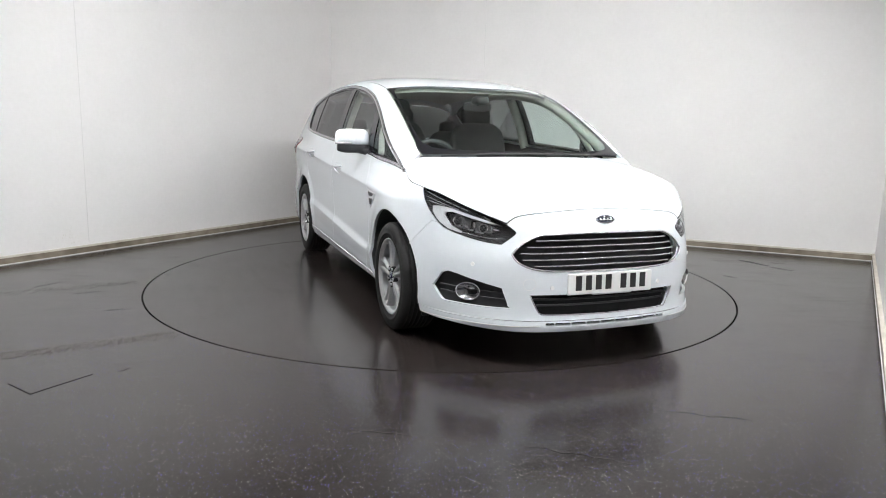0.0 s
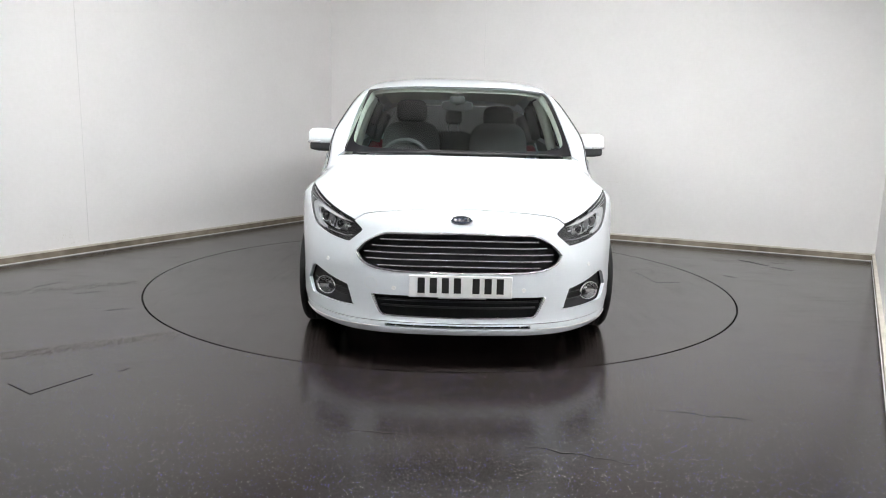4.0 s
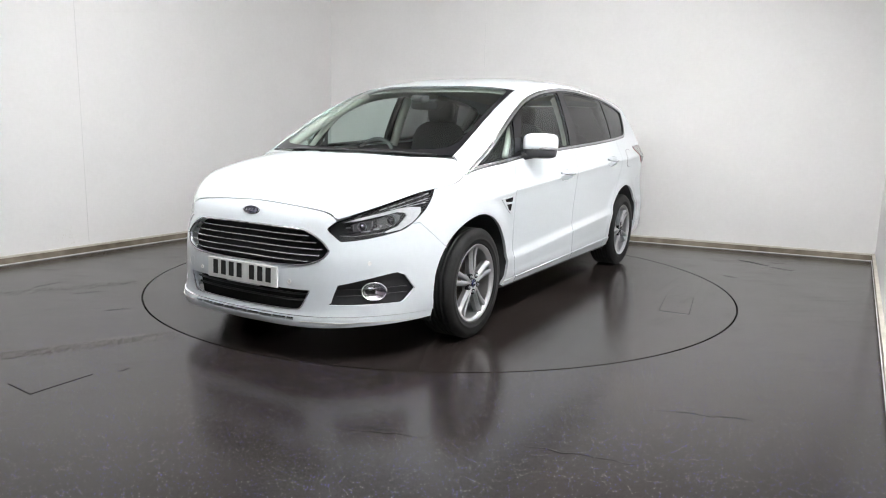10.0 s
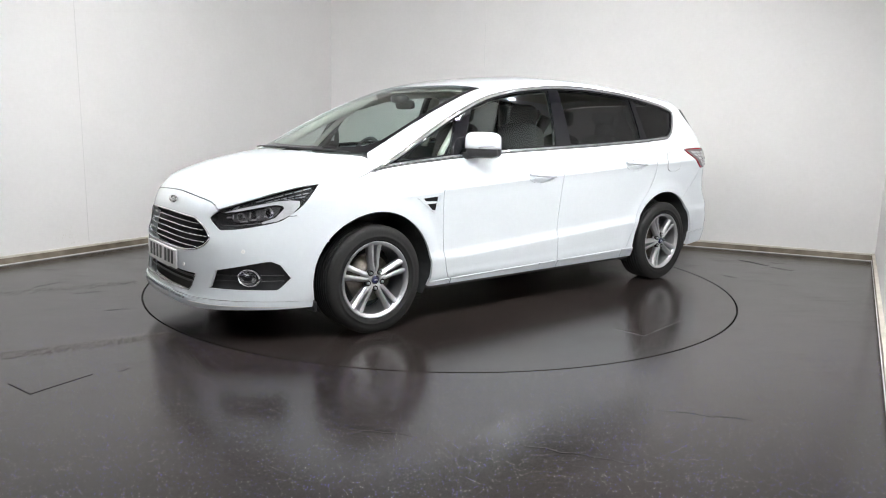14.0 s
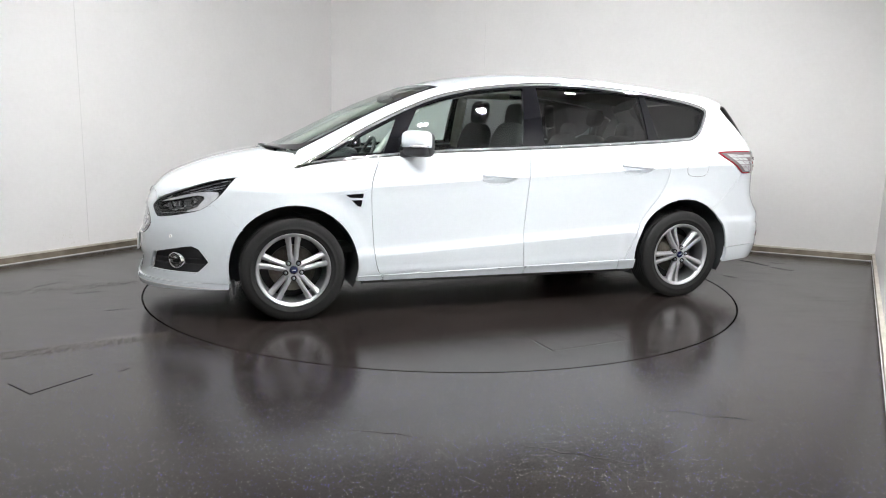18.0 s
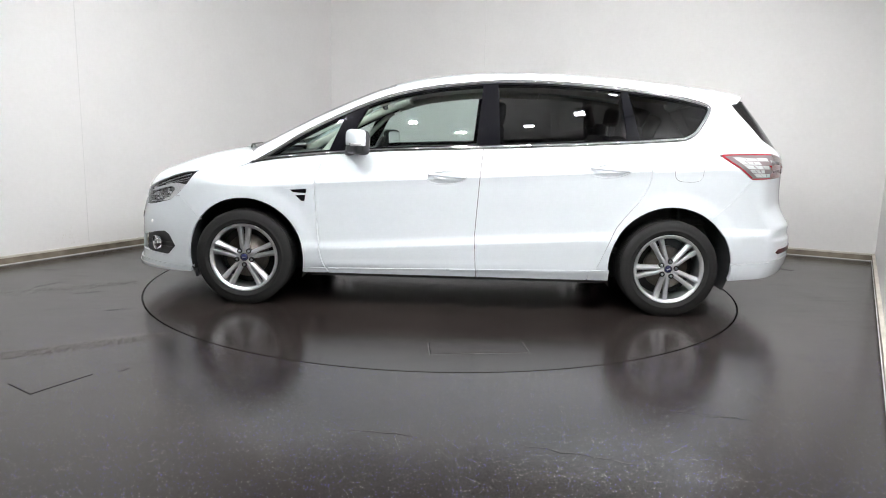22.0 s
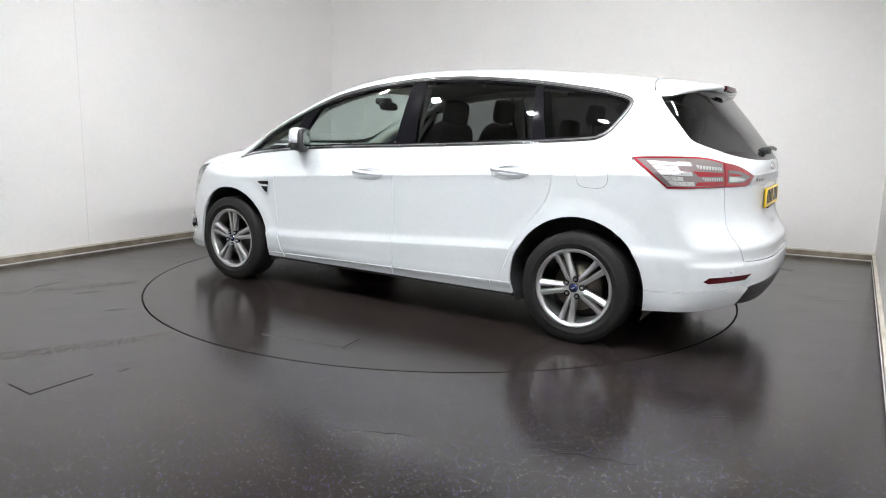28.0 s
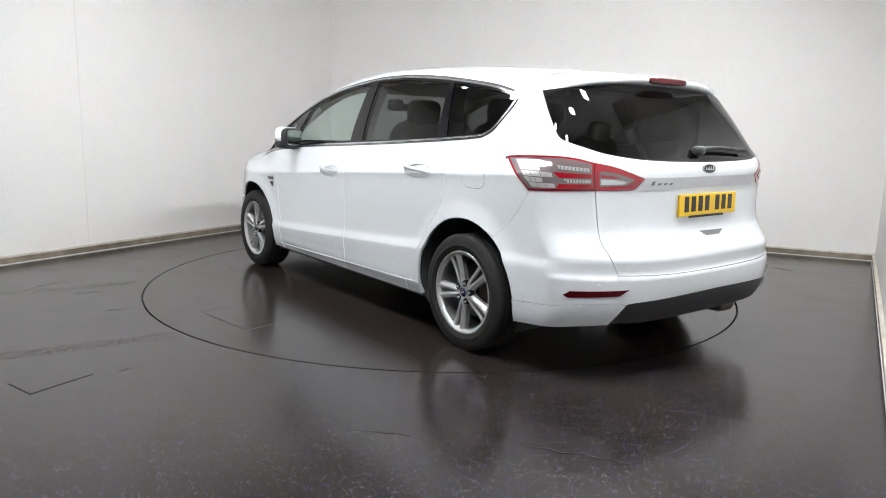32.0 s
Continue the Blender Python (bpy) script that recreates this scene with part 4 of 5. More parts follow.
def build_lamps_of_car(car):
    shell = [lamp_top, lamp_out[::-1], lamp_low[::-1]]
    for side in (1, -1):
        lines = shell if side == 1 else [flip(q) for q in shell[::-1]]
        pod = panel("headlight", "f", lines, POD, car, inset=0.001, off=-0.05, thick=-0.047, label="dark headlight pod with clear lens")[0]
        panel("lens", "f", lines, LENS, pod, inset=0.002, off=0.0, thick=0.004)
        def on(*pts):
            return seam("f", *[(side * a, b) for a, b in pts])
        def patch(*pts):
            return loop_of("f", *[(side * a, b) for a, b in pts])
        panel("light_guide", "f", patch((29.1, 0.733), (33.1, 0.756), (38.5, 0.780), (43.6, 0.803), (48.0, 0.811), (50.8, 0.806), (50.8, 0.779), (48.6, 0.732), (44.6, 0.694), (40.4, 0.679), (40.4, 0.688),
              (44.0, 0.713), (46.4, 0.764), (46.0, 0.780), (43.6, 0.785), (38.5, 0.765), (33.1, 0.743)), GUIDE, pod, inset=0, off=-0.014, thick=0.014, step=0.012, label="pale daytime light guide")
        panel("reflector", "f", patch((38.2, 0.752), (43.4, 0.777), (45.2, 0.770), (44.6, 0.738), (43.0, 0.712), (38.6, 0.694)), SLAT, pod, inset=0, off=-0.038, thick=0.006)
        panel("reflector", "f", patch((31.2, 0.726), (36.6, 0.748), (37.0, 0.700), (32.0, 0.688)), SLAT, pod, inset=0, off=-0.038, thick=0.006)
        bead("chrome_line", on((40.2, 0.682), (36, 0.673), (31.4, 0.664), (28.6, 0.668)), 0.003, CHROME, pod, lift=-0.016)
        panel("chrome_tip", "f", patch((31.8, 0.755), (33.6, 0.774), (34.2, 0.774), (33.0, 0.757)), CHROME, pod, inset=0, off=-0.012, thick=0.006)
        for pts in (((37.9, 0.800), (46.0, 0.847), (54.2, 0.886), (54.0, 0.876), (46.0, 0.835), (38.6, 0.793)), ((40.6, 0.800), (46.6, 0.827), (53.6, 0.859), (53.3, 0.848), (46.6, 0.816), (41.4, 0.794)),
                    ((45.0, 0.812), (52.8, 0.836), (52.3, 0.826), (47.0, 0.812)), ((35.4, 0.779), (38.6, 0.793), (39.0, 0.788), (36.2, 0.775))):
            panel("eyelash_slat", "f", patch(*pts), POD, pod, inset=0, off=-0.014, thick=0.012)
        for p, q in (((38.4, 0.7965), (54.0, 0.881)), ((41.2, 0.797), (53.4, 0.853)), ((46.2, 0.812), (52.4, 0.831))):
            for k in range(6):
                a, b = ([p[i] + (q[i] - p[i]) * f for i in (0, 1)] for f in (k / 6 + 0.012, (k + 1) / 6 - 0.02))
                bead("slat_edge", on(a, b), 0.0022, SATIN, pod, lift=-0.0095)
        for a, z, w, h in ((37.9, 0.700, 0.8, 0.006), (39.2, 0.715, 0.35, 0.008), (36.9, 0.728, 0.22, 0.024), (31.9, 0.713, 0.2, 0.020), (30.6, 0.710, 0.7, 0.005), (35.2, 0.690, 1.2, 0.005)):
            panel("reflector_facet", "f", patch((a - w, z + h / 2), (a + w, z + h / 2 + 0.003), (a + w, z - h / 2), (a - w, z - h / 2 - 0.003)), CHROME, pod, inset=0, off=-0.028, thick=0.004)
        for ang, z, r in ((41.8, 0.741, 0.030), (34.2, 0.714, 0.024)):
            c = skin("f", [(side * ang, z)])[0]
            n = np.array([0.92, 0.36 * side, 0.1])
            base = Matrix.Translation(c - normals(c[None])[0] * 0.030) @ Vector(n).to_track_quat("Y", "Z").to_matrix().to_4x4()
            for name, prof, mat in (("reflector_ring", [(r * 0.72, -0.02), (r * 0.8, 0.004), (r, 0.006), (r * 1.05, -0.01)], CHROME), ("projector", [(0, 0.008), (r * 0.4, 0.005), (r * 0.75, -0.008)], POD)):
                bm = bmesh.new()
                lathe(bm, prof, 28)
                bmesh.ops.transform(bm, matrix=base, verts=bm.verts[:])
                part(name, bm, mat, pod, smooth=True)
    # tail lamps: red surround, clear reflector field, red bars; the inner half sits on the tailgate
    outer = [tail_top, tail_tip, tail_low, tail_split[::-1]]
    inner = [tail_split, *LAMP_PATH]
    for side in (1, -1):
        def on(*pts):
            return loop_of("r", *[(a if side == 1 else 360 - a, b) for a, b in pts])
        def turned(lines):
            return lines if side == 1 else [flip(q) for q in lines[::-1]]
        lamp = panel("tail_light", "r", turned(outer), RED, car, inset=0.0015, off=0.004, label="red and clear rear light")[0]
        field = shrunk(joined("r", turned(outer)), 0.0105) / np.array(METRES["r"])
        panel("smoked_field", "r", [skin("r", field)], SMOKE, lamp, inset=0, off=0.0055, thick=0.003, label="smoked inner lens")
        panel("red_bar", "r", on((125.4, 1.028), (135.0, 1.022), (135.2, 1.003), (127.3, 1.002)), RED, lamp, inset=0, off=0.0075, thick=0.004)
        panel("red_bar", "r", on((127.0, 0.973), (135.3, 0.976), (135.3, 0.957), (126.6, 0.952)), RED, lamp, inset=0, off=0.0075, thick=0.004)
        for k, (hi, lo, end) in enumerate(((1.075, 1.053, 125.0), (1.050, 1.029, 121.8), (1.026, 1.004, 125.2), (1.001, 0.979, 122.8), (0.976, 0.953, 126.0))):
            edge = [113.6 + (1.076 - z) * 55.0 for z in (hi, lo)]
            panel("reversing_lens", "r", on((edge[0], hi), (end, hi - 0.002), (end + 0.4, lo), (edge[1], lo)), CLEAR, lamp, inset=0, off=0.0065 + 0.0012 * (k % 2), thick=0.004, label="clear stepped reflector")
            for f in (0.33, 0.66):
                m = [e + (end - e) * f for e in edge]
                panel("reflector_line", "r", on((m[0], hi - 0.003), (m[0] + 0.14, hi - 0.003), (m[1] + 0.14, lo + 0.003), (m[1], lo + 0.003)), SMOKE, lamp, inset=0, off=0.0085 + 0.0012 * (k % 2), thick=0.003)
        panel("clear_bar", "r", on((126.4, 1.060), (134.4, 1.048), (134.4, 1.032), (127.0, 1.042)), CLEAR, lamp, inset=0, off=0.0065, thick=0.004)
        panel("clear_bar", "r", on((128.2, 0.997), (134.8, 0.996), (134.8, 0.981), (129.2, 0.979)), CLEAR, lamp, inset=0, off=0.0065, thick=0.004)
        for k in range(8):
            a, z = 127.2 + 0.92 * k, 1.047 - 0.0013 * k
            panel("bar_rib", "r", on((a, z + 0.009), (a + 0.22, z + 0.009), (a + 0.22, z - 0.008), (a, z - 0.008)), SMOKE, lamp, inset=0, off=0.0085, thick=0.004)
            a = 128.8 + 0.75 * k
            panel("bar_rib", "r", on((a, 0.996), (a + 0.2, 0.996), (a + 0.3, 0.980), (a + 0.1, 0.980)), SMOKE, lamp, inset=0, off=0.0085, thick=0.004)
        inlay = panel("inner_tail_light", "r", turned(inner), RED, car, inset=0.0015, off=0.004, label="red rear light on the tailgate")[0]
        panel("clear_bar", "r", on((137.0, 1.036), (141.6, 1.028), (146.9, 1.0), (144.4, 0.972), (137.2, 0.966)), SMOKE, inlay, inset=0, off=0.0065, thick=0.004)
        panel("reflector_strip", "r", on((137.4, 1.000), (141.0, 0.998), (144.6, 0.988), (143.4, 0.977), (137.5, 0.974)), CLEAR, inlay, inset=0, off=0.0078, thick=0.003)
        panel("red_bar", "r", on((137.3, 1.020), (141.0, 1.014), (143.0, 1.004), (141.0, 1.003), (137.4, 1.006)), RED, inlay, inset=0, off=0.0085, thick=0.004)
        panel("rear_reflector", "r", on((129.4, 0.452), (131.2, 0.475), (145.8, 0.484), (143.2, 0.451), (131.0, 0.439)), DARK_RED, car, inset=0.002, off=0.003, thick=0.01, label="red bumper reflector")
        c = skin("r", [(138.0 if side == 1 else 222.0, 0.502)])
        n = normals(c)[0]
        bm = bmesh.new()
        lathe(bm, [(0, 0.004), (0.009, 0.003), (0.010, -0.003)], 16)
        bmesh.ops.transform(bm, matrix=Matrix.Translation(c[0]) @ Vector(n).to_track_quat("Y", "Z").to_matrix().to_4x4(), verts=bm.verts[:])
        part("parking_sensor", bm, PAINT, car)
    for a, z in ((15.9, 0.42), (-15.9, 0.42), (36.0, 0.527), (-36.0, 0.527)):
        c = skin("f", [(a, z)])
        n = normals(c)[0]
        bm = bmesh.new()
        lathe(bm, [(0, 0.002), (0.008, 0.002), (0.0085, 0.004), (0.0105, 0.004), (0.0115, -0.003)], 16)
        bmesh.ops.transform(bm, matrix=Matrix.Translation(c[0]) @ Vector(n).to_track_quat("Y", "Z").to_matrix().to_4x4(), verts=bm.verts[:])
        part("parking_sensor", bm, WHITE_PLATE, car)


def oval_badge(car, at, n, label):
    base = Matrix.Translation(at) @ Vector(n).to_track_quat("Y", "Z").to_matrix().to_4x4()
    ob = None
    for name, prof, mat in (("badge", [(0, 0.006), (0.85, 0.005), (0.9, 0.002)], BLUE), ("badge_rim", [(0.86, 0.002), (0.9, 0.008), (0.97, 0.008), (1.0, 0.0)], CHROME)):
        bm = bmesh.new()
        lathe(bm, prof, 40)
        bmesh.ops.transform(bm, matrix=base @ Matrix.Diagonal((0.059, 1, 0.024, 1)), verts=bm.verts[:])
        o = part(name, bm, mat, ob or car, label if ob is None else "", smooth=True)
        ob = ob or o
    bm = bmesh.new()
    for k in range(4):
        box(bm, (0.010, 0.003, 0.020 if k == 0 else 0.013), (-0.033 + 0.022 * k, 0.007, 0.002 if k == 0 else 0), bevel=0.001)
    box(bm, (0.078, 0.003, 0.004), (0, 0.0068, -0.005), bevel=0.001)
    bmesh.ops.transform(bm, matrix=base, verts=bm.verts[:])
    part("badge_mark", bm, CHROME, ob)


def number_plate(car, at, lean, mat, label):
    """A plate with seven plain dark bars for its characters."""
    out = -1 if at[0] < 0 else 1
    base = Matrix.Translation(at) @ pose(0, 0, 0, 0, lean, 0)
    bm = bmesh.new()
    box(bm, (0.012, 0.52, 0.111), bevel=0.004)
    bmesh.ops.transform(bm, matrix=base, verts=bm.verts[:])
    plate = part("number_plate", bm, mat, car, label)
    for k in range(7):
        y = (-0.197 + 0.0605 * k + (0.033 if k > 3 else 0)) * out
        bm = bmesh.new()
        box(bm, (0.002, 0.036, 0.078), (out * 0.007, y, 0.006))
        bmesh.ops.transform(bm, matrix=base, verts=bm.verts[:])
        part("character_bar", bm, INK, plate)
    bm = bmesh.new()
    box(bm, (0.014, 0.30 if mat == YELLOW else 0.24, 0.012 if mat == YELLOW else 0.006), (out * 0.001, 0.01, -0.058), bevel=0.002)
    bmesh.ops.transform(bm, matrix=base, verts=bm.verts[:])
    part("dealer_strip", bm, INK if mat == YELLOW else SATIN, plate)


def build_spoiler(car):
    """The tailgate's roof wing, from the roof's end over the rear window."""
    bm = bmesh.new()
    rows = []
    n = 28
    for k in range(n + 1):
        s = -1 + 2 * k / n
        y = 0.735 * math.copysign(abs(s) ** 0.85, s)
        a = abs(y)
        x0 = float(np.interp(a, (0, 0.4, 0.63, 0.74), (-1.69, -1.705, -1.74, -1.775)))
        x1 = float(np.interp(a, (0, 0.25, 0.45, 0.6, 0.68, 0.74), (-2.025, -2.015, -1.975, -1.915, -1.865, -1.815)))
        p = skin("t", [(x0, min(y, 0.7) if y > 0 else max(y, -0.7))])[0]
        z0 = p[2] if a < 0.66 else float(np.interp(a, (0.66, 0.74), (p[2], 1.44)))
        z1 = float(np.interp(a, (0, 0.3, 0.5, 0.62, 0.74), (1.507, 1.503, 1.487, 1.465, 1.424)))
        ring = []
        for i in range(6):
            f = i / 5
            ring.append((x0 + (x1 - x0) * f, y, z0 + (z1 - z0) * f + 0.010 * math.sin(math.pi * f) * (1 - a / 0.8)))
        ring += [(x1 - 0.006, y, z1 - 0.012), (x1 + 0.004, y, z1 - 0.026), (min(x0 - 0.04, x1 + 0.10), y * 0.995, z1 - 0.035), (x0 - 0.02, y * 0.99, z0 - 0.03)]
        rows.append([bm.verts.new(q) for q in ring])
    m = len(rows[0])
    for a, b in zip(rows, rows[1:]):
        for i in range(m):
            bm.faces.new((a[i], a[(i + 1) % m], b[(i + 1) % m], b[i]))
    bm.faces.new(rows[0])
    bm.faces.new(rows[-1])
    wing = part("roof_spoiler", bm, PAINT, car, "white roof spoiler over the rear window", smooth=True)
    bm = bmesh.new()
    rounded(bm, (-2.018, 0.02, 1.493), (0.020, 0.165, 0.016), 0.4)
    part("brake_light", bm, DARK_RED, wing, "dark red high brake light", smooth=True)


def build_mirrors(car):
    """Body-coloured caps over black housings, swept back; the glass faces rearwards."""
    for s in (1, -1):
        base = Matrix.Translation((0.652, s * 0.962, 1.12)) @ pose(0, 0, 0, 0, 0, s * 28)
        bm = bmesh.new()
        rounded(bm, (0.012, 0, 0.008), (0.046, 0.116, 0.075), 0.5, n=28)
        for v in bm.verts:
            v.co.z = max(v.co.z, -0.022)
        bmesh.ops.transform(bm, matrix=base, verts=bm.verts[:])
        mirror = part("door_mirror", bm, PAINT, car, "white door mirror with black base", smooth=True)
        for name, at, size, square, mat, label in (("mirror_base", (0.004, 0, -0.046), (0.050, 0.106, 0.032), 0.45, BLACK, ""), ("mirror_housing", (-0.016, 0, -0.004), (0.036, 0.113, 0.079), 0.42, BLACK, "black rear housing"),
                                                   ("mirror_glass", (-0.050, 0, 0.004), (0.004, 0.092, 0.058), 0.5, CHROME, "mirror glass"), ("side_repeater", (0.026, s * 0.044, -0.016), (0.038, 0.072, 0.011), 0.6, CLEAR, "clear indicator lens")):
            bm = bmesh.new()
            rounded(bm, at, size, square, n=28)
            bmesh.ops.transform(bm, matrix=base, verts=bm.verts[:])
            part(name, bm, mat, mirror, label, smooth=True)
        bm = bmesh.new()
        tube(bm, [base @ Vector((0.0, 0, -0.05)), (0.71, s * 0.90, 1.056), (0.74, s * 0.86, 1.045)], 0.026, 10)
        part("mirror_arm", bm, BLACK, mirror, smooth=True)


def build_wheel():
    """A wheel whose axle is y, outer face to +y."""
    bm = bmesh.new()
    lathe(bm, [(0.208, 0.086), (0.214, 0.098), (0.226, 0.104), (0.231, 0.106), (0.233, 0.098), (0.226, 0.094)], 80)
    lathe(bm, [(0.208, 0.086), (0.209, 0.060), (0.205, 0.0), (0.20, -0.08), (0.222, -0.10)], 72)
    wheel = part("wheel", bm, ALLOY, None, "silver alloy wheel with five twin spokes", smooth=True)
    bm = bmesh.new()
    prof = [(0.226, -0.10), (0.245, -0.110), (0.282, -0.114), (0.307, -0.108), (0.321, -0.096)]
    for k in range(-3, 4):
        y = k * 0.026
        prof += [(0.3255, y - 0.010), (0.326, y + 0.010), (0.319, y + 0.0105), (0.319, y + 0.0155)] if k < 3 else [(0.3255, y - 0.010), (0.326, y + 0.010)]
    prof += [(0.321, 0.096), (0.311, 0.106), (0.306, 0.1075), (0.303, 0.1095), (0.283, 0.1125), (0.268, 0.1125), (0.267, 0.1132), (0.258, 0.1132), (0.257, 0.112), (0.243, 0.110), (0.236, 0.1075), (0.233, 0.099)]
    lathe(bm, prof, 96)
    part("tyre", bm, RUBBER, wheel, "worn black road tyre", smooth=True)
    # a twin spoke: each arm has a ridge beside the slot and falls away to its outer side
    bm = bmesh.new()
    for s in (-1, 1):
        secs = []
        for r, c, w, y in ((0.048, 0.0140, 0.0140, 0.090), (0.07, 0.0158, 0.0146, 0.092), (0.088, 0.0188, 0.0142, 0.0915), (0.12, 0.0220, 0.0146, 0.090), (0.155, 0.0256, 0.0158, 0.0895), (0.19, 0.0298, 0.0176, 0.0925), (0.216, 0.0340, 0.0195, 0.0985)):
            secs.append([bm.verts.new((s * (c + w * a), y + h, r)) for a, h in ((-1, -0.040), (-1, -0.003), (-0.62, 0.0), (-0.1, 0.0005), (0.35, -0.004), (1, -0.013), (1, -0.040))])
        for a, b in zip(secs, secs[1:]):
            for i in range(7):
                bm.faces.new((a[i], a[(i + 1) % 7], b[(i + 1) % 7], b[i]))
        bm.faces.new(secs[0])
        bm.faces.new(secs[-1])
    spoke = part("spoke", bm, ALLOY, wheel)
    for k in range(1, 5):
        o = new("spoke", spoke.data)
        o.parent, o.matrix_basis = wheel, pose(0, 0, 0, 0, 72 * k, 0)
    # hub with a scalloped outline between the spokes
    bm = bmesh.new()
    rings = []
    for k in range(80):
        a = 2 * math.pi * k / 80
        reach = 0.071 + 0.010 * math.cos(5 * a)
        rings.append([bm.verts.new((r * math.sin(a), h, r * math.cos(a))) for r, h in ((0.027, 0.084), (0.034, 0.089), (reach - 0.010, 0.087), (reach - 0.003, 0.080), (reach, 0.048))])
    for k in range(80):
        p, q = rings[k], rings[(k + 1) % 80]
        for i in range(4):
            bm.faces.new((p[i], p[i + 1], q[i + 1], q[i]))
    part("hub", bm, ALLOY, wheel, smooth=True)
    bm = bmesh.new()
    lathe(bm, [(0.0, 0.0975), (0.016, 0.0965), (0.0225, 0.094), (0.0255, 0.086), (0.027, 0.07)], 32)
    cap = part("hub_cap", bm, CAP_BLUE, wheel, "dark blue hub cap", smooth=True)
    bm = bmesh.new()
    lathe(bm, [(0.0245, 0.088), (0.0255, 0.0945), (0.0275, 0.092), (0.0285, 0.08)], 32)
    part("cap_ring", bm, CHROME, cap, smooth=True)
    bm = bmesh.new()
    box(bm, (0.024, 0.002, 0.007), (0, 0.0978, 0), bevel=0.0006)
    part("cap_mark", bm, SATIN, cap)
    for k in range(5):
        a = radians(36 + 72 * k)
        bm = bmesh.new()
        # the well stands proud; its shade is in the dark colour
        lathe(bm, [(0.0, 0.090), (0.0155, 0.0895), (0.0165, 0.094), (0.018, 0.088), (0.019, 0.07)], 18)
        bmesh.ops.translate(bm, verts=bm.verts[:], vec=(0.052 * math.sin(a), 0, 0.052 * math.cos(a)))
        part("nut_well", bm, ALLOY_SHADE, wheel, "wheel nut well, its shade put into a dark colour", smooth=True)
        bm = bmesh.new()
        lathe(bm, [(0.0, 0.102), (0.006, 0.101), (0.0085, 0.097), (0.0095, 0.085)], 6)
        bmesh.ops.translate(bm, verts=bm.verts[:], vec=(0.052 * math.sin(a), 0, 0.052 * math.cos(a)))
        part("wheel_nut", bm, SATIN, wheel)
    bm = bmesh.new()
    lathe(bm, [(0.05, 0.03), (0.08, 0.028), (0.082, 0.018), (0.145, 0.018), (0.147, -0.01), (0.06, -0.01)], 48)
    part("brake_disc", bm, STEEL, wheel, "worn brake disc", smooth=True)
    # plain disc, coloured near-black for the shade between the spokes
    bm = bmesh.new()
    lathe(bm, [(0.0, -0.03), (0.20, -0.05)], 40)
    part("back_plate", bm, ALLOY_SHADE, wheel)
    return wheel


def build_wheels(car):
    first = build_wheel()
    first.parent = car
    spots = [(1.433, 0.822, 0, 0), (-1.427, 0.822, 25, 0), (1.433, -0.822, 8, 180), (-1.427, -0.822, 50, 180)]
    for k, (x, y, spin, turn) in enumerate(spots):
        m = pose(x, y, 0.326, 0, 0, turn) @ pose(0, 0, 0, 0, spin, 0)
        if k == 0:
            first.matrix_basis = m
        else:
            copy_thing(first, m)
    for cx, r in ((1.425, 0.402), (-1.428, 0.41)):
        for s in (1, -1):
            bm = bmesh.new()
            rows = []
            for k in range(33):
                a = radians(-22 + 224 * k / 32)
                x, z = cx + r * math.cos(a), 0.335 + r * math.sin(a)
                yo = skin("s", [(x, z)])[0][1] - 0.016
                rows.append([bm.verts.new((x, s * y, z)) for y in (0.52, yo)])
            for a, b in zip(rows, rows[1:]):
                bm.faces.new((a[0], b[0], b[1], a[1]))
            bm.faces.new([q[0] for q in rows])
            part("wheel_arch_liner", bm, TRIM, car, "black wheel arch liner")
    for x, w in ((1.79, 0.02),):
        for s in (1, -1):
            bm = bmesh.new()
            box(bm, (w, 0.20, 0.06), (x, s * 0.74, 0.195), bevel=0.006)
            part("air_deflector", bm, BLACK, car)


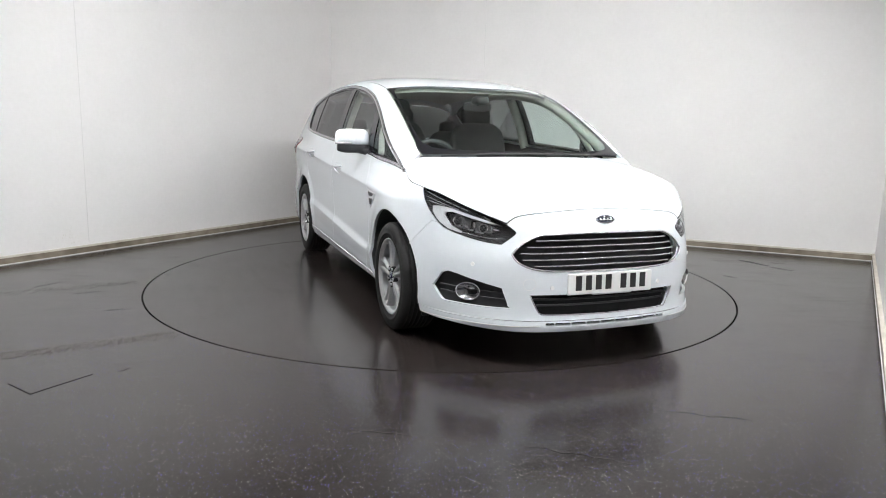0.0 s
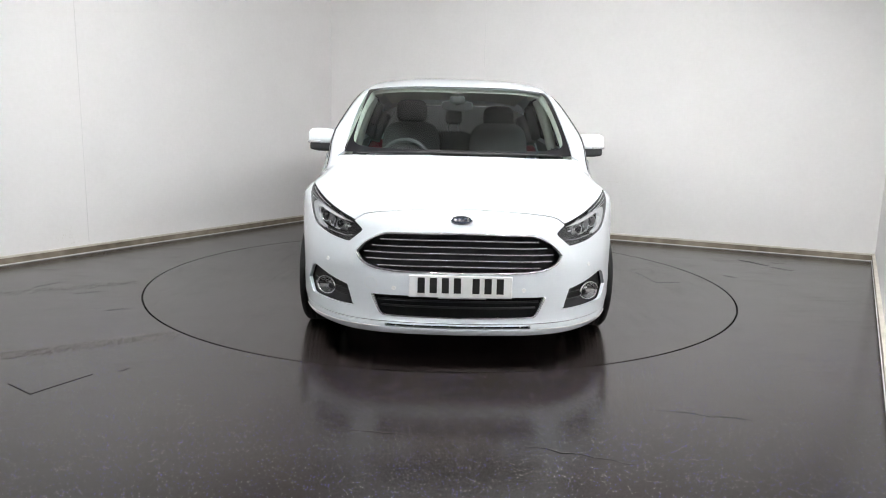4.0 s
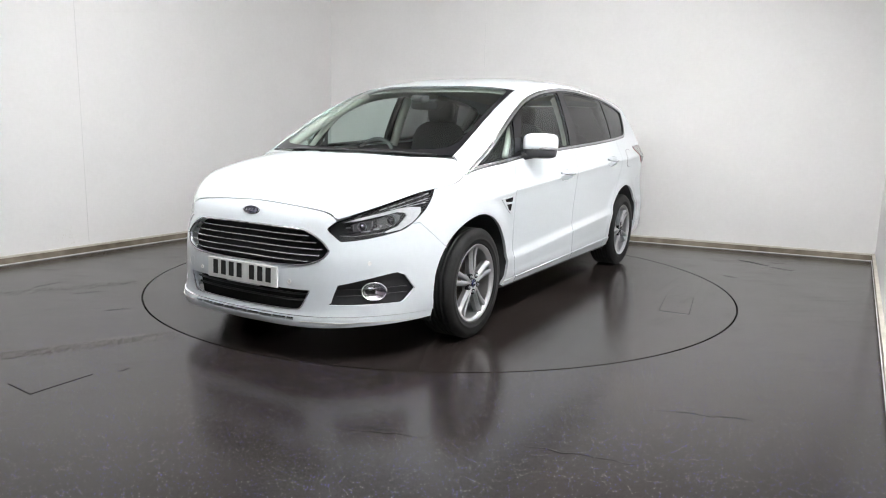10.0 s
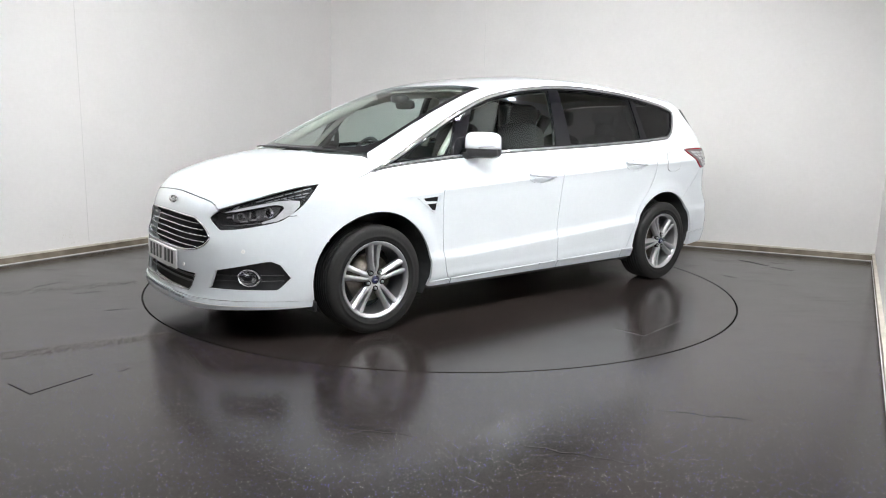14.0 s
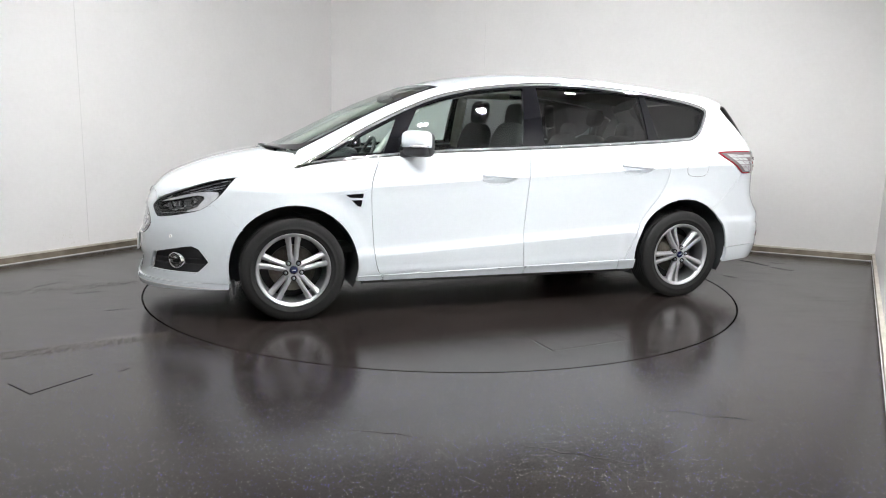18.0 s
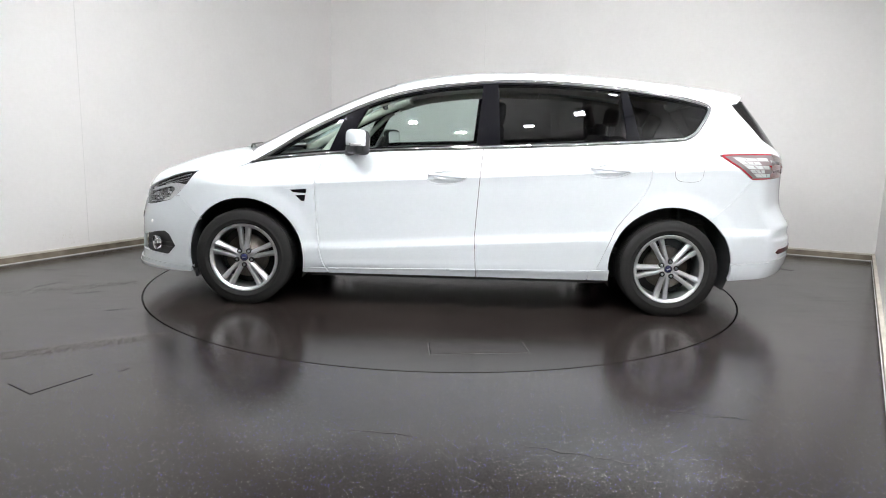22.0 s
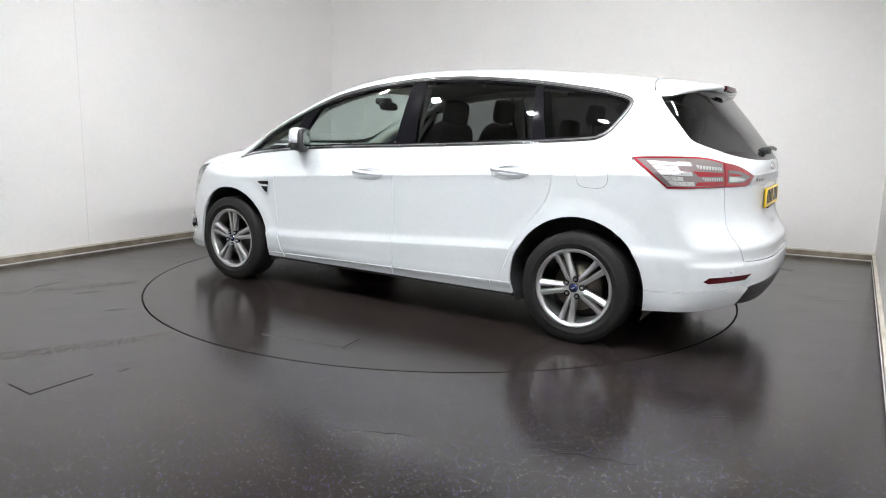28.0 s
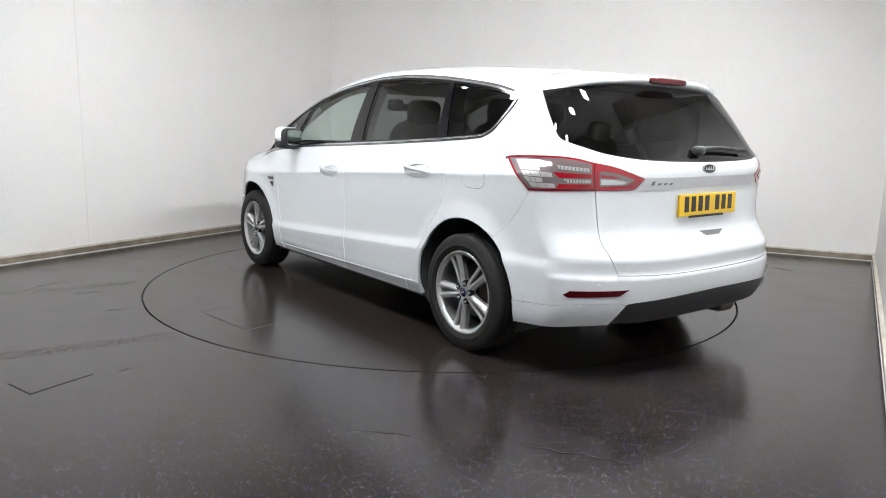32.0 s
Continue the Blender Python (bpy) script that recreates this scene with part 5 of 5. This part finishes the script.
def build_trim(car):
    panel("scuttle", "t", [screen_low, flip(screen_low), flip(hood_back)[::-1], hood_back[::-1]], BLACK, car, inset=-0.006, off=-0.02, thick=0, label="black scuttle under the windscreen")
    for pts in (((1.47, -0.62), (1.545, -0.30), (1.555, 0.05)), ((1.56, -0.08), (1.545, 0.25), (1.44, 0.64))):
        way = seam("t", *pts)
        way = way + normals(way) * 0.012
        bm = bmesh.new()
        tube(bm, way, 0.006, 6)
        arm = part("wiper", bm, BLACK, car, "black windscreen wiper", smooth=True)
        bm = bmesh.new()
        tube(bm, way[len(way) // 3:] - np.array([0, 0, 0.006]), 0.004, 4)
        part("blade", bm, RUBBER, arm)
    # screen border, lower sills, rear strip and badges
    k = joined("t", [*both(screen_top), flip(screen_side)[::-1], flip(screen_low)[::-1], screen_low[::-1], screen_side])
    k = shrunk(k, 0.003)
    # the clear field has round corners and a deeper band below
    inner = shrunk(k, 0.030)
    d = np.r_[0, np.cumsum(np.hypot(*np.diff(np.vstack([inner, inner[:1]]), axis=0).T))]
    at = np.linspace(0, d[-1], 240, endpoint=False)
    inner = np.stack([np.interp(at, d, np.r_[inner[:, q], inner[0, q]]) for q in (0, 1)], 1)
    w = np.hanning(19)[1:-1]
    inner = np.stack([np.convolve(np.r_[inner[-8:, q], inner[:, q], inner[:8, q]], w / w.sum(), "valid") for q in (0, 1)], 1)
    inner[:, 0] -= 0.035 * ease(1.1, 1.4, inner[:, 0]) + 0.016 * (1 - ease(0.5, 0.62, inner[:, 0]))
    panel("screen_border", "t", [skin("t", k)], GLOSS_BLACK, car, holes=[[skin("t", inner)]], inset=0, off=-0.0015, thick=0, step=0.06, label="black border of the windscreen")
    for s in (1, -1):
        bm = bmesh.new()
        rows = []
        for k in range(25):
            x = 0.99 - 2.0 * k / 24
            y = skin("s", [(x, 0.24)])[0][1]
            rows.append([bm.verts.new((x, s * a, z)) for a, z in ((y - 0.004, 0.236), (y - 0.010, 0.218), (y - 0.05, 0.205), (y - 0.12, 0.205))])
        for a, b in zip(rows, rows[1:]):
            for i in range(3):
                bm.faces.new((a[i], b[i], b[i + 1], a[i + 1]))
        part("sill", bm, BLACK, car, "dark lower sill", smooth=True)
    for x0, x1 in ((1.03, 0.872), (0.858, -0.136), (-0.144, -0.885), (-0.892, -1.03)):
        z0, z1 = 0.270 + (1.03 - x0) * 0.019, 0.270 + (1.03 - x1) * 0.019
        panel("sill_moulding", "s", loop_of("s", (x0, z0), (x1, z1), (x1, 0.236), (x0, 0.236)), PAINT, car, inset=0.001, off=0.006, thick=0.012, step=0.012, mirror=True)
    for line in (bumper_seam, nose_seam):
        bead("seam_backing", line, 0.005, PAINT, car, mirror=True, lift=-0.008)
    strip = loop_of("r", (150.6, 1.006), (180, 1.008), (209.4, 1.006), (211.6, 0.950), (180, 0.951), (148.4, 0.950))
    panel("tailgate_strip", "r", strip, SATIN, car, inset=0, off=0.004, thick=0.01, label="satin silver strip across the tailgate")
    # the release recess is a flat grey patch, its depth given by colour only
    panel("release_recess", "r", loop_of("r", (174.4, 0.729), (188.0, 0.727), (185.0, 0.703), (177.5, 0.703)), SLAT, car, inset=0, off=0.001, thick=0)
    c = skin("r", [(179.4, 1.045)])
    oval_badge(car, c[0], normals(c)[0], "dark oval badge with a chrome rim")
    c = skin("f", [(0.35, 0.762)])
    oval_badge(car, c[0], normals(c)[0], "dark oval badge with a chrome rim")
    for k in range(4):
        a = 152.6 + 2.35 * k
        panel("model_mark", "r", loop_of("r", (a, 0.990 - (0.009 if k else 0)), (a + 1.1, 0.990 - (0.009 if k else 0)), (a + 0.5, 0.970), (a - 0.5, 0.970)), SLAT, car, inset=0, off=0.006, thick=0.003)
    number_plate(car, (2.378, 0.008, 0.437), -2.0, WHITE_PLATE, "white front number plate with dark bars")
    number_plate(car, (-2.314, 0.012, 0.864), 2.0, YELLOW, "yellow rear number plate with dark bars")
    # rear wiper
    p = skin("r", [(176, 1.122), (180, 1.134), (188, 1.136), (196, 1.132), (204, 1.122)])
    p = p + normals(p) * 0.022
    bm = bmesh.new()
    tube(bm, p, 0.011, 8)
    wiper = part("rear_wiper", bm, BLACK, car, "black rear wiper", smooth=True)
    bm = bmesh.new()
    rounded(bm, p[0] + np.array([0.01, 0, 0]), (0.03, 0.035, 0.025), 0.7)
    part("wiper_pivot", bm, BLACK, wiper, smooth=True)
    # fuel flap line and wing vents
    flap = [skin("s", np.array([(-1.508 + 0.092 * math.copysign(abs(math.cos(a)) ** 0.6, math.cos(a)), 0.988 + 0.077 * math.copysign(abs(math.sin(a)) ** 0.6, math.sin(a))) for a in np.linspace(0, 2 * math.pi, 48, endpoint=False)]))]
    bead("flap_gap", np.vstack([flap[0], flap[0][:1]]), 0.0011, DARK, car, lift=0.0008, label="dark gap round the fuel flap")
    panel("fuel_flap", "s", flap, PAINT, car, inset=0.001, off=0.0022, thick=0.003, step=0.03, label="white fuel filler flap")
    for s in (1, -1):
        rim = panel("wing_vent", "s", loop_of("s", (1.150, 0.800), (0.975, 0.816), (0.982, 0.77), (1.008, 0.700), (1.03, 0.712)), PAINT, car, inset=0, off=0.004, thick=0.006, mirror=(s == -1), label="white wing vent with black insert")
        if s == -1:
            bpy.data.objects.remove(rim[0])
            rim = rim[1:]
        for lines, mat in ((loop_of("s", (1.108, 0.797), (0.996, 0.805), (1.0, 0.776), (1.085, 0.779)), GLOSS_BLACK), (loop_of("s", (1.073, 0.762), (1.004, 0.763), (1.012, 0.720), (1.034, 0.724)), GLOSS_BLACK)):
            bit = panel("vent_insert", "s", lines, mat, rim[0], inset=0, off=0.006, thick=0.003, mirror=(s == -1))
            if s == -1:
                bpy.data.objects.remove(bit[0])


def build_cabin(car):
    """Underside, floor, dashboard, wheel, seats and linings seen through the panes."""
    bm = bmesh.new()
    box(bm, (3.9, 1.0, 0.10), (-0.05, 0, 0.25), bevel=0.02)
    box(bm, (1.9, 1.64, 0.10), (0.0, 0, 0.27), bevel=0.02)
    box(bm, (0.4, 1.0, 0.10), (2.02, 0, 0.26), bevel=0.02)
    box(bm, (0.34, 1.2, 0.10), (-2.03, 0, 0.36), bevel=0.02)
    part("underbody", bm, BLACK, car, "dark underbody")
    bm = bmesh.new()
    box(bm, (0.5, 0.16, 0.12), (-1.95, -0.5, 0.24), bevel=0.04)
    part("silencer", bm, STEEL, car, "exhaust silencer")
    bm = bmesh.new()
    rounded(bm, (1.12, 0, 0.82), (0.32, 0.74, 0.20), 0.35)
    part("dashboard", bm, TRIM, car, "dark dashboard", smooth=True)
    bm = bmesh.new()
    rounded(bm, (0.95, -0.37, 1.0), (0.16, 0.20, 0.06), 0.6)
    part("instrument_hood", bm, TRIM, car, smooth=True)
    bm = bmesh.new()
    t = Matrix.Translation((0.72, -0.37, 0.96)) @ pose(0, 0, 0, 0, 66, 0)
    tube(bm, [t @ Vector((0.185 * math.cos(a), 0.185 * math.sin(a), 0)) for a in np.linspace(0, 2 * math.pi, 41)], 0.015, 8)
    wheel = part("steering_wheel", bm, TRIM, car, "dark steering wheel", smooth=True)
    bm = bmesh.new()
    rounded(bm, (0.73, -0.37, 0.96), (0.03, 0.07, 0.06), 0.7)
    for a in (0, 180, 90):
        tube(bm, [t @ Vector((0, 0, 0)), t @ Vector((0.18 * math.cos(radians(a + 90)), 0.18 * math.sin(radians(a + 90)), 0))] if a != 90 else [t @ Vector((0, 0, 0)), t @ Vector((0.18, 0, 0))], 0.014, 6)
    part("wheel_boss", bm, TRIM, wheel, smooth=True)
    bm = bmesh.new()
    rounded(bm, (0.585, 0, 1.385), (0.014, 0.115, 0.034), 0.5, pose(0, 0, 0, 0, 12, 0))
    rounded(bm, (0.635, 0, 1.425), (0.06, 0.055, 0.030), 0.55)
    tube(bm, [(0.59, 0, 1.39), (0.62, 0, 1.42)], 0.012, 8)
    part("interior_mirror", bm, BLACK, car, "dark interior mirror", smooth=True)
    for row, xs in ((0, ((-0.09, 0.37), (-0.09, -0.37))), (1, ((-0.98, 0.46), (-0.98, 0.0), (-0.98, -0.46)))):
        for x, y in xs:
            w = 0.25 if row == 0 else 0.22
            bm = bmesh.new()
            rounded(bm, (x + 0.24, y, 0.62), (0.27, w, 0.10), 0.45)
            seat = part("car_seat", bm, FABRIC, car, "dark fabric seat", smooth=True)
            bm = bmesh.new()
            rounded(bm, (x - 0.10, y, 0.95 if row == 0 else 0.90), (0.08, w, 0.33 if row == 0 else 0.30), 0.5, pose(0, 0, 0, 0, -14, 0))
            part("seat_back", bm, FABRIC, seat, smooth=True)
            bm = bmesh.new()
            top = (1.36 if y < 0 else 1.32) if row == 0 else 1.33 if y == 0 else 1.22
            rounded(bm, (x - 0.19, y, top), (0.05, 0.13 if row == 0 else 0.085, 0.095 if row == 0 else 0.07), 0.55, pose(0, 0, 0, 0, -8, 0))
            part("headrest", bm, FABRIC, seat, smooth=True)
            bm = bmesh.new()
            for s in (-0.05, 0.05):
                tube(bm, [(x - 0.17, y + s, 1.16), (x - 0.19, y + s, top)], 0.007, 6)
            part("headrest_post", bm, CHROME, seat)
    bm = bmesh.new()
    box(bm, (0.04, 1.3, 0.5), (-1.55, 0, 0.80), bevel=0.02)
    box(bm, (0.7, 1.3, 0.05), (-1.9, 0, 0.62), bevel=0.02)
    box(bm, (2.9, 1.5, 0.05), (-0.1, 0, 0.42), bevel=0.02)
    part("cabin_floor", bm, TRIM, car, "dark carpet and boot lining")
    # linings follow the skin from inside
    panel("headlining", "t", [*both(screen_top), flip(roof_side)[::-1], flip(roof_back)[::-1], roof_back[::-1], roof_side[::-1]], PALE_TRIM, car, inset=-0.03, off=-0.035, thick=0, step=0.09, label="pale headlining")
    for name, lines in (("front_door_lining", [belt_front, door_front[: len(door_front) * 2 // 3], door_mid[::-1][len(door_mid) // 3:]]), ("rear_door_lining", [belt_rear, door_rear[: len(door_rear) // 2], door_mid[::-1][len(door_mid) // 3:]])):
        panel(name, "s", lines, TRIM, car, inset=-0.01, off=-0.07, thick=0, step=0.09, mirror=True, label="dark door lining")
    bead("pillar_lining", screen_side * np.array([1, 1.015, 1]), 0.036, PALE_TRIM, car, mirror=True, lift=-0.056, label="pale front pillar lining")
    bead("pillar_lining", seam("s", (0.90, 1.06), (0.76, 1.22), (0.60, 1.37)), 0.02, PALE_TRIM, car, mirror=True, lift=-0.052, label="pale quarter pillar lining")
    bead("rail_lining", seam("s", (0.55, 1.41), (0.277, 1.49), (-0.229, 1.545), (-0.669, 1.545)), 0.03, PALE_TRIM, car, mirror=True, lift=-0.05, label="pale roof rail lining")
    bead("pillar_lining", seam("s", (-0.235, 1.50), (-0.215, 1.09)), 0.042, PALE_TRIM, car, mirror=True, lift=-0.06, label="pale centre pillar lining")
    bead("pillar_lining", seam("s", (-1.10, 1.46), (-1.2, 1.16)), 0.045, TRIM, car, mirror=True, lift=-0.06)
    bead("pillar_lining", seam("s", (-1.70, 1.38), (-1.62, 1.10)), 0.06, TRIM, car, mirror=True, lift=-0.07)


def build_car():
    car = new("car")
    tagged(car, "white people carrier with dark rear windows on the turntable", "car")
    build_body(car)
    build_windows(car)
    build_lamps_of_car(car)
    build_mirrors(car)
    build_trim(car)
    build_spoiler(car)
    build_cabin(car)
    build_wheels(car)
    return car


def build_turntable():
    """The round plate let into the floor, with a lid cut in it."""
    n = 180
    bm = bmesh.new()
    top = [bm.verts.new((R_DISC * math.cos(2 * math.pi * k / n), R_DISC * math.sin(2 * math.pi * k / n), 0)) for k in range(n)]
    low = [bm.verts.new((v.co.x, v.co.y, -0.04)) for v in top]
    bm.faces.new(top)
    for k in range(n):
        bm.faces.new((top[k], low[k], low[(k + 1) % n], top[(k + 1) % n]))
    disc = tagged(part("turntable", bm, DISC), "round dark speckled turntable flush with the floor", "turntable")
    lid("lid_groove", [(-0.015, 1.985), (-0.555, 1.905), (-0.53, 1.71), (0.005, 1.785)], 0, disc)
    return disc


def angle(t):
    """The car's heading, in degrees, as the table turns."""
    return -69.011 - 5.36373 * t + 0.0161532 * t**2 - 0.000256565 * t**3


CAR_AT = Vector((-0.1469, 0.1147, 0))
car = build_car()
turntable = build_turntable()


def motions():
    """The table turns steadily and carries the car."""
    times = [float(t) for t in range(33)]
    walk(turntable, [(t, pose(DISC_X, 0, 0, 0, 0, angle(t))) for t in times])
    walk(car, [(t, pose(0, 0, 0, 0, 0, angle(t)) @ Matrix.Translation(CAR_AT)) for t in times])


motions()
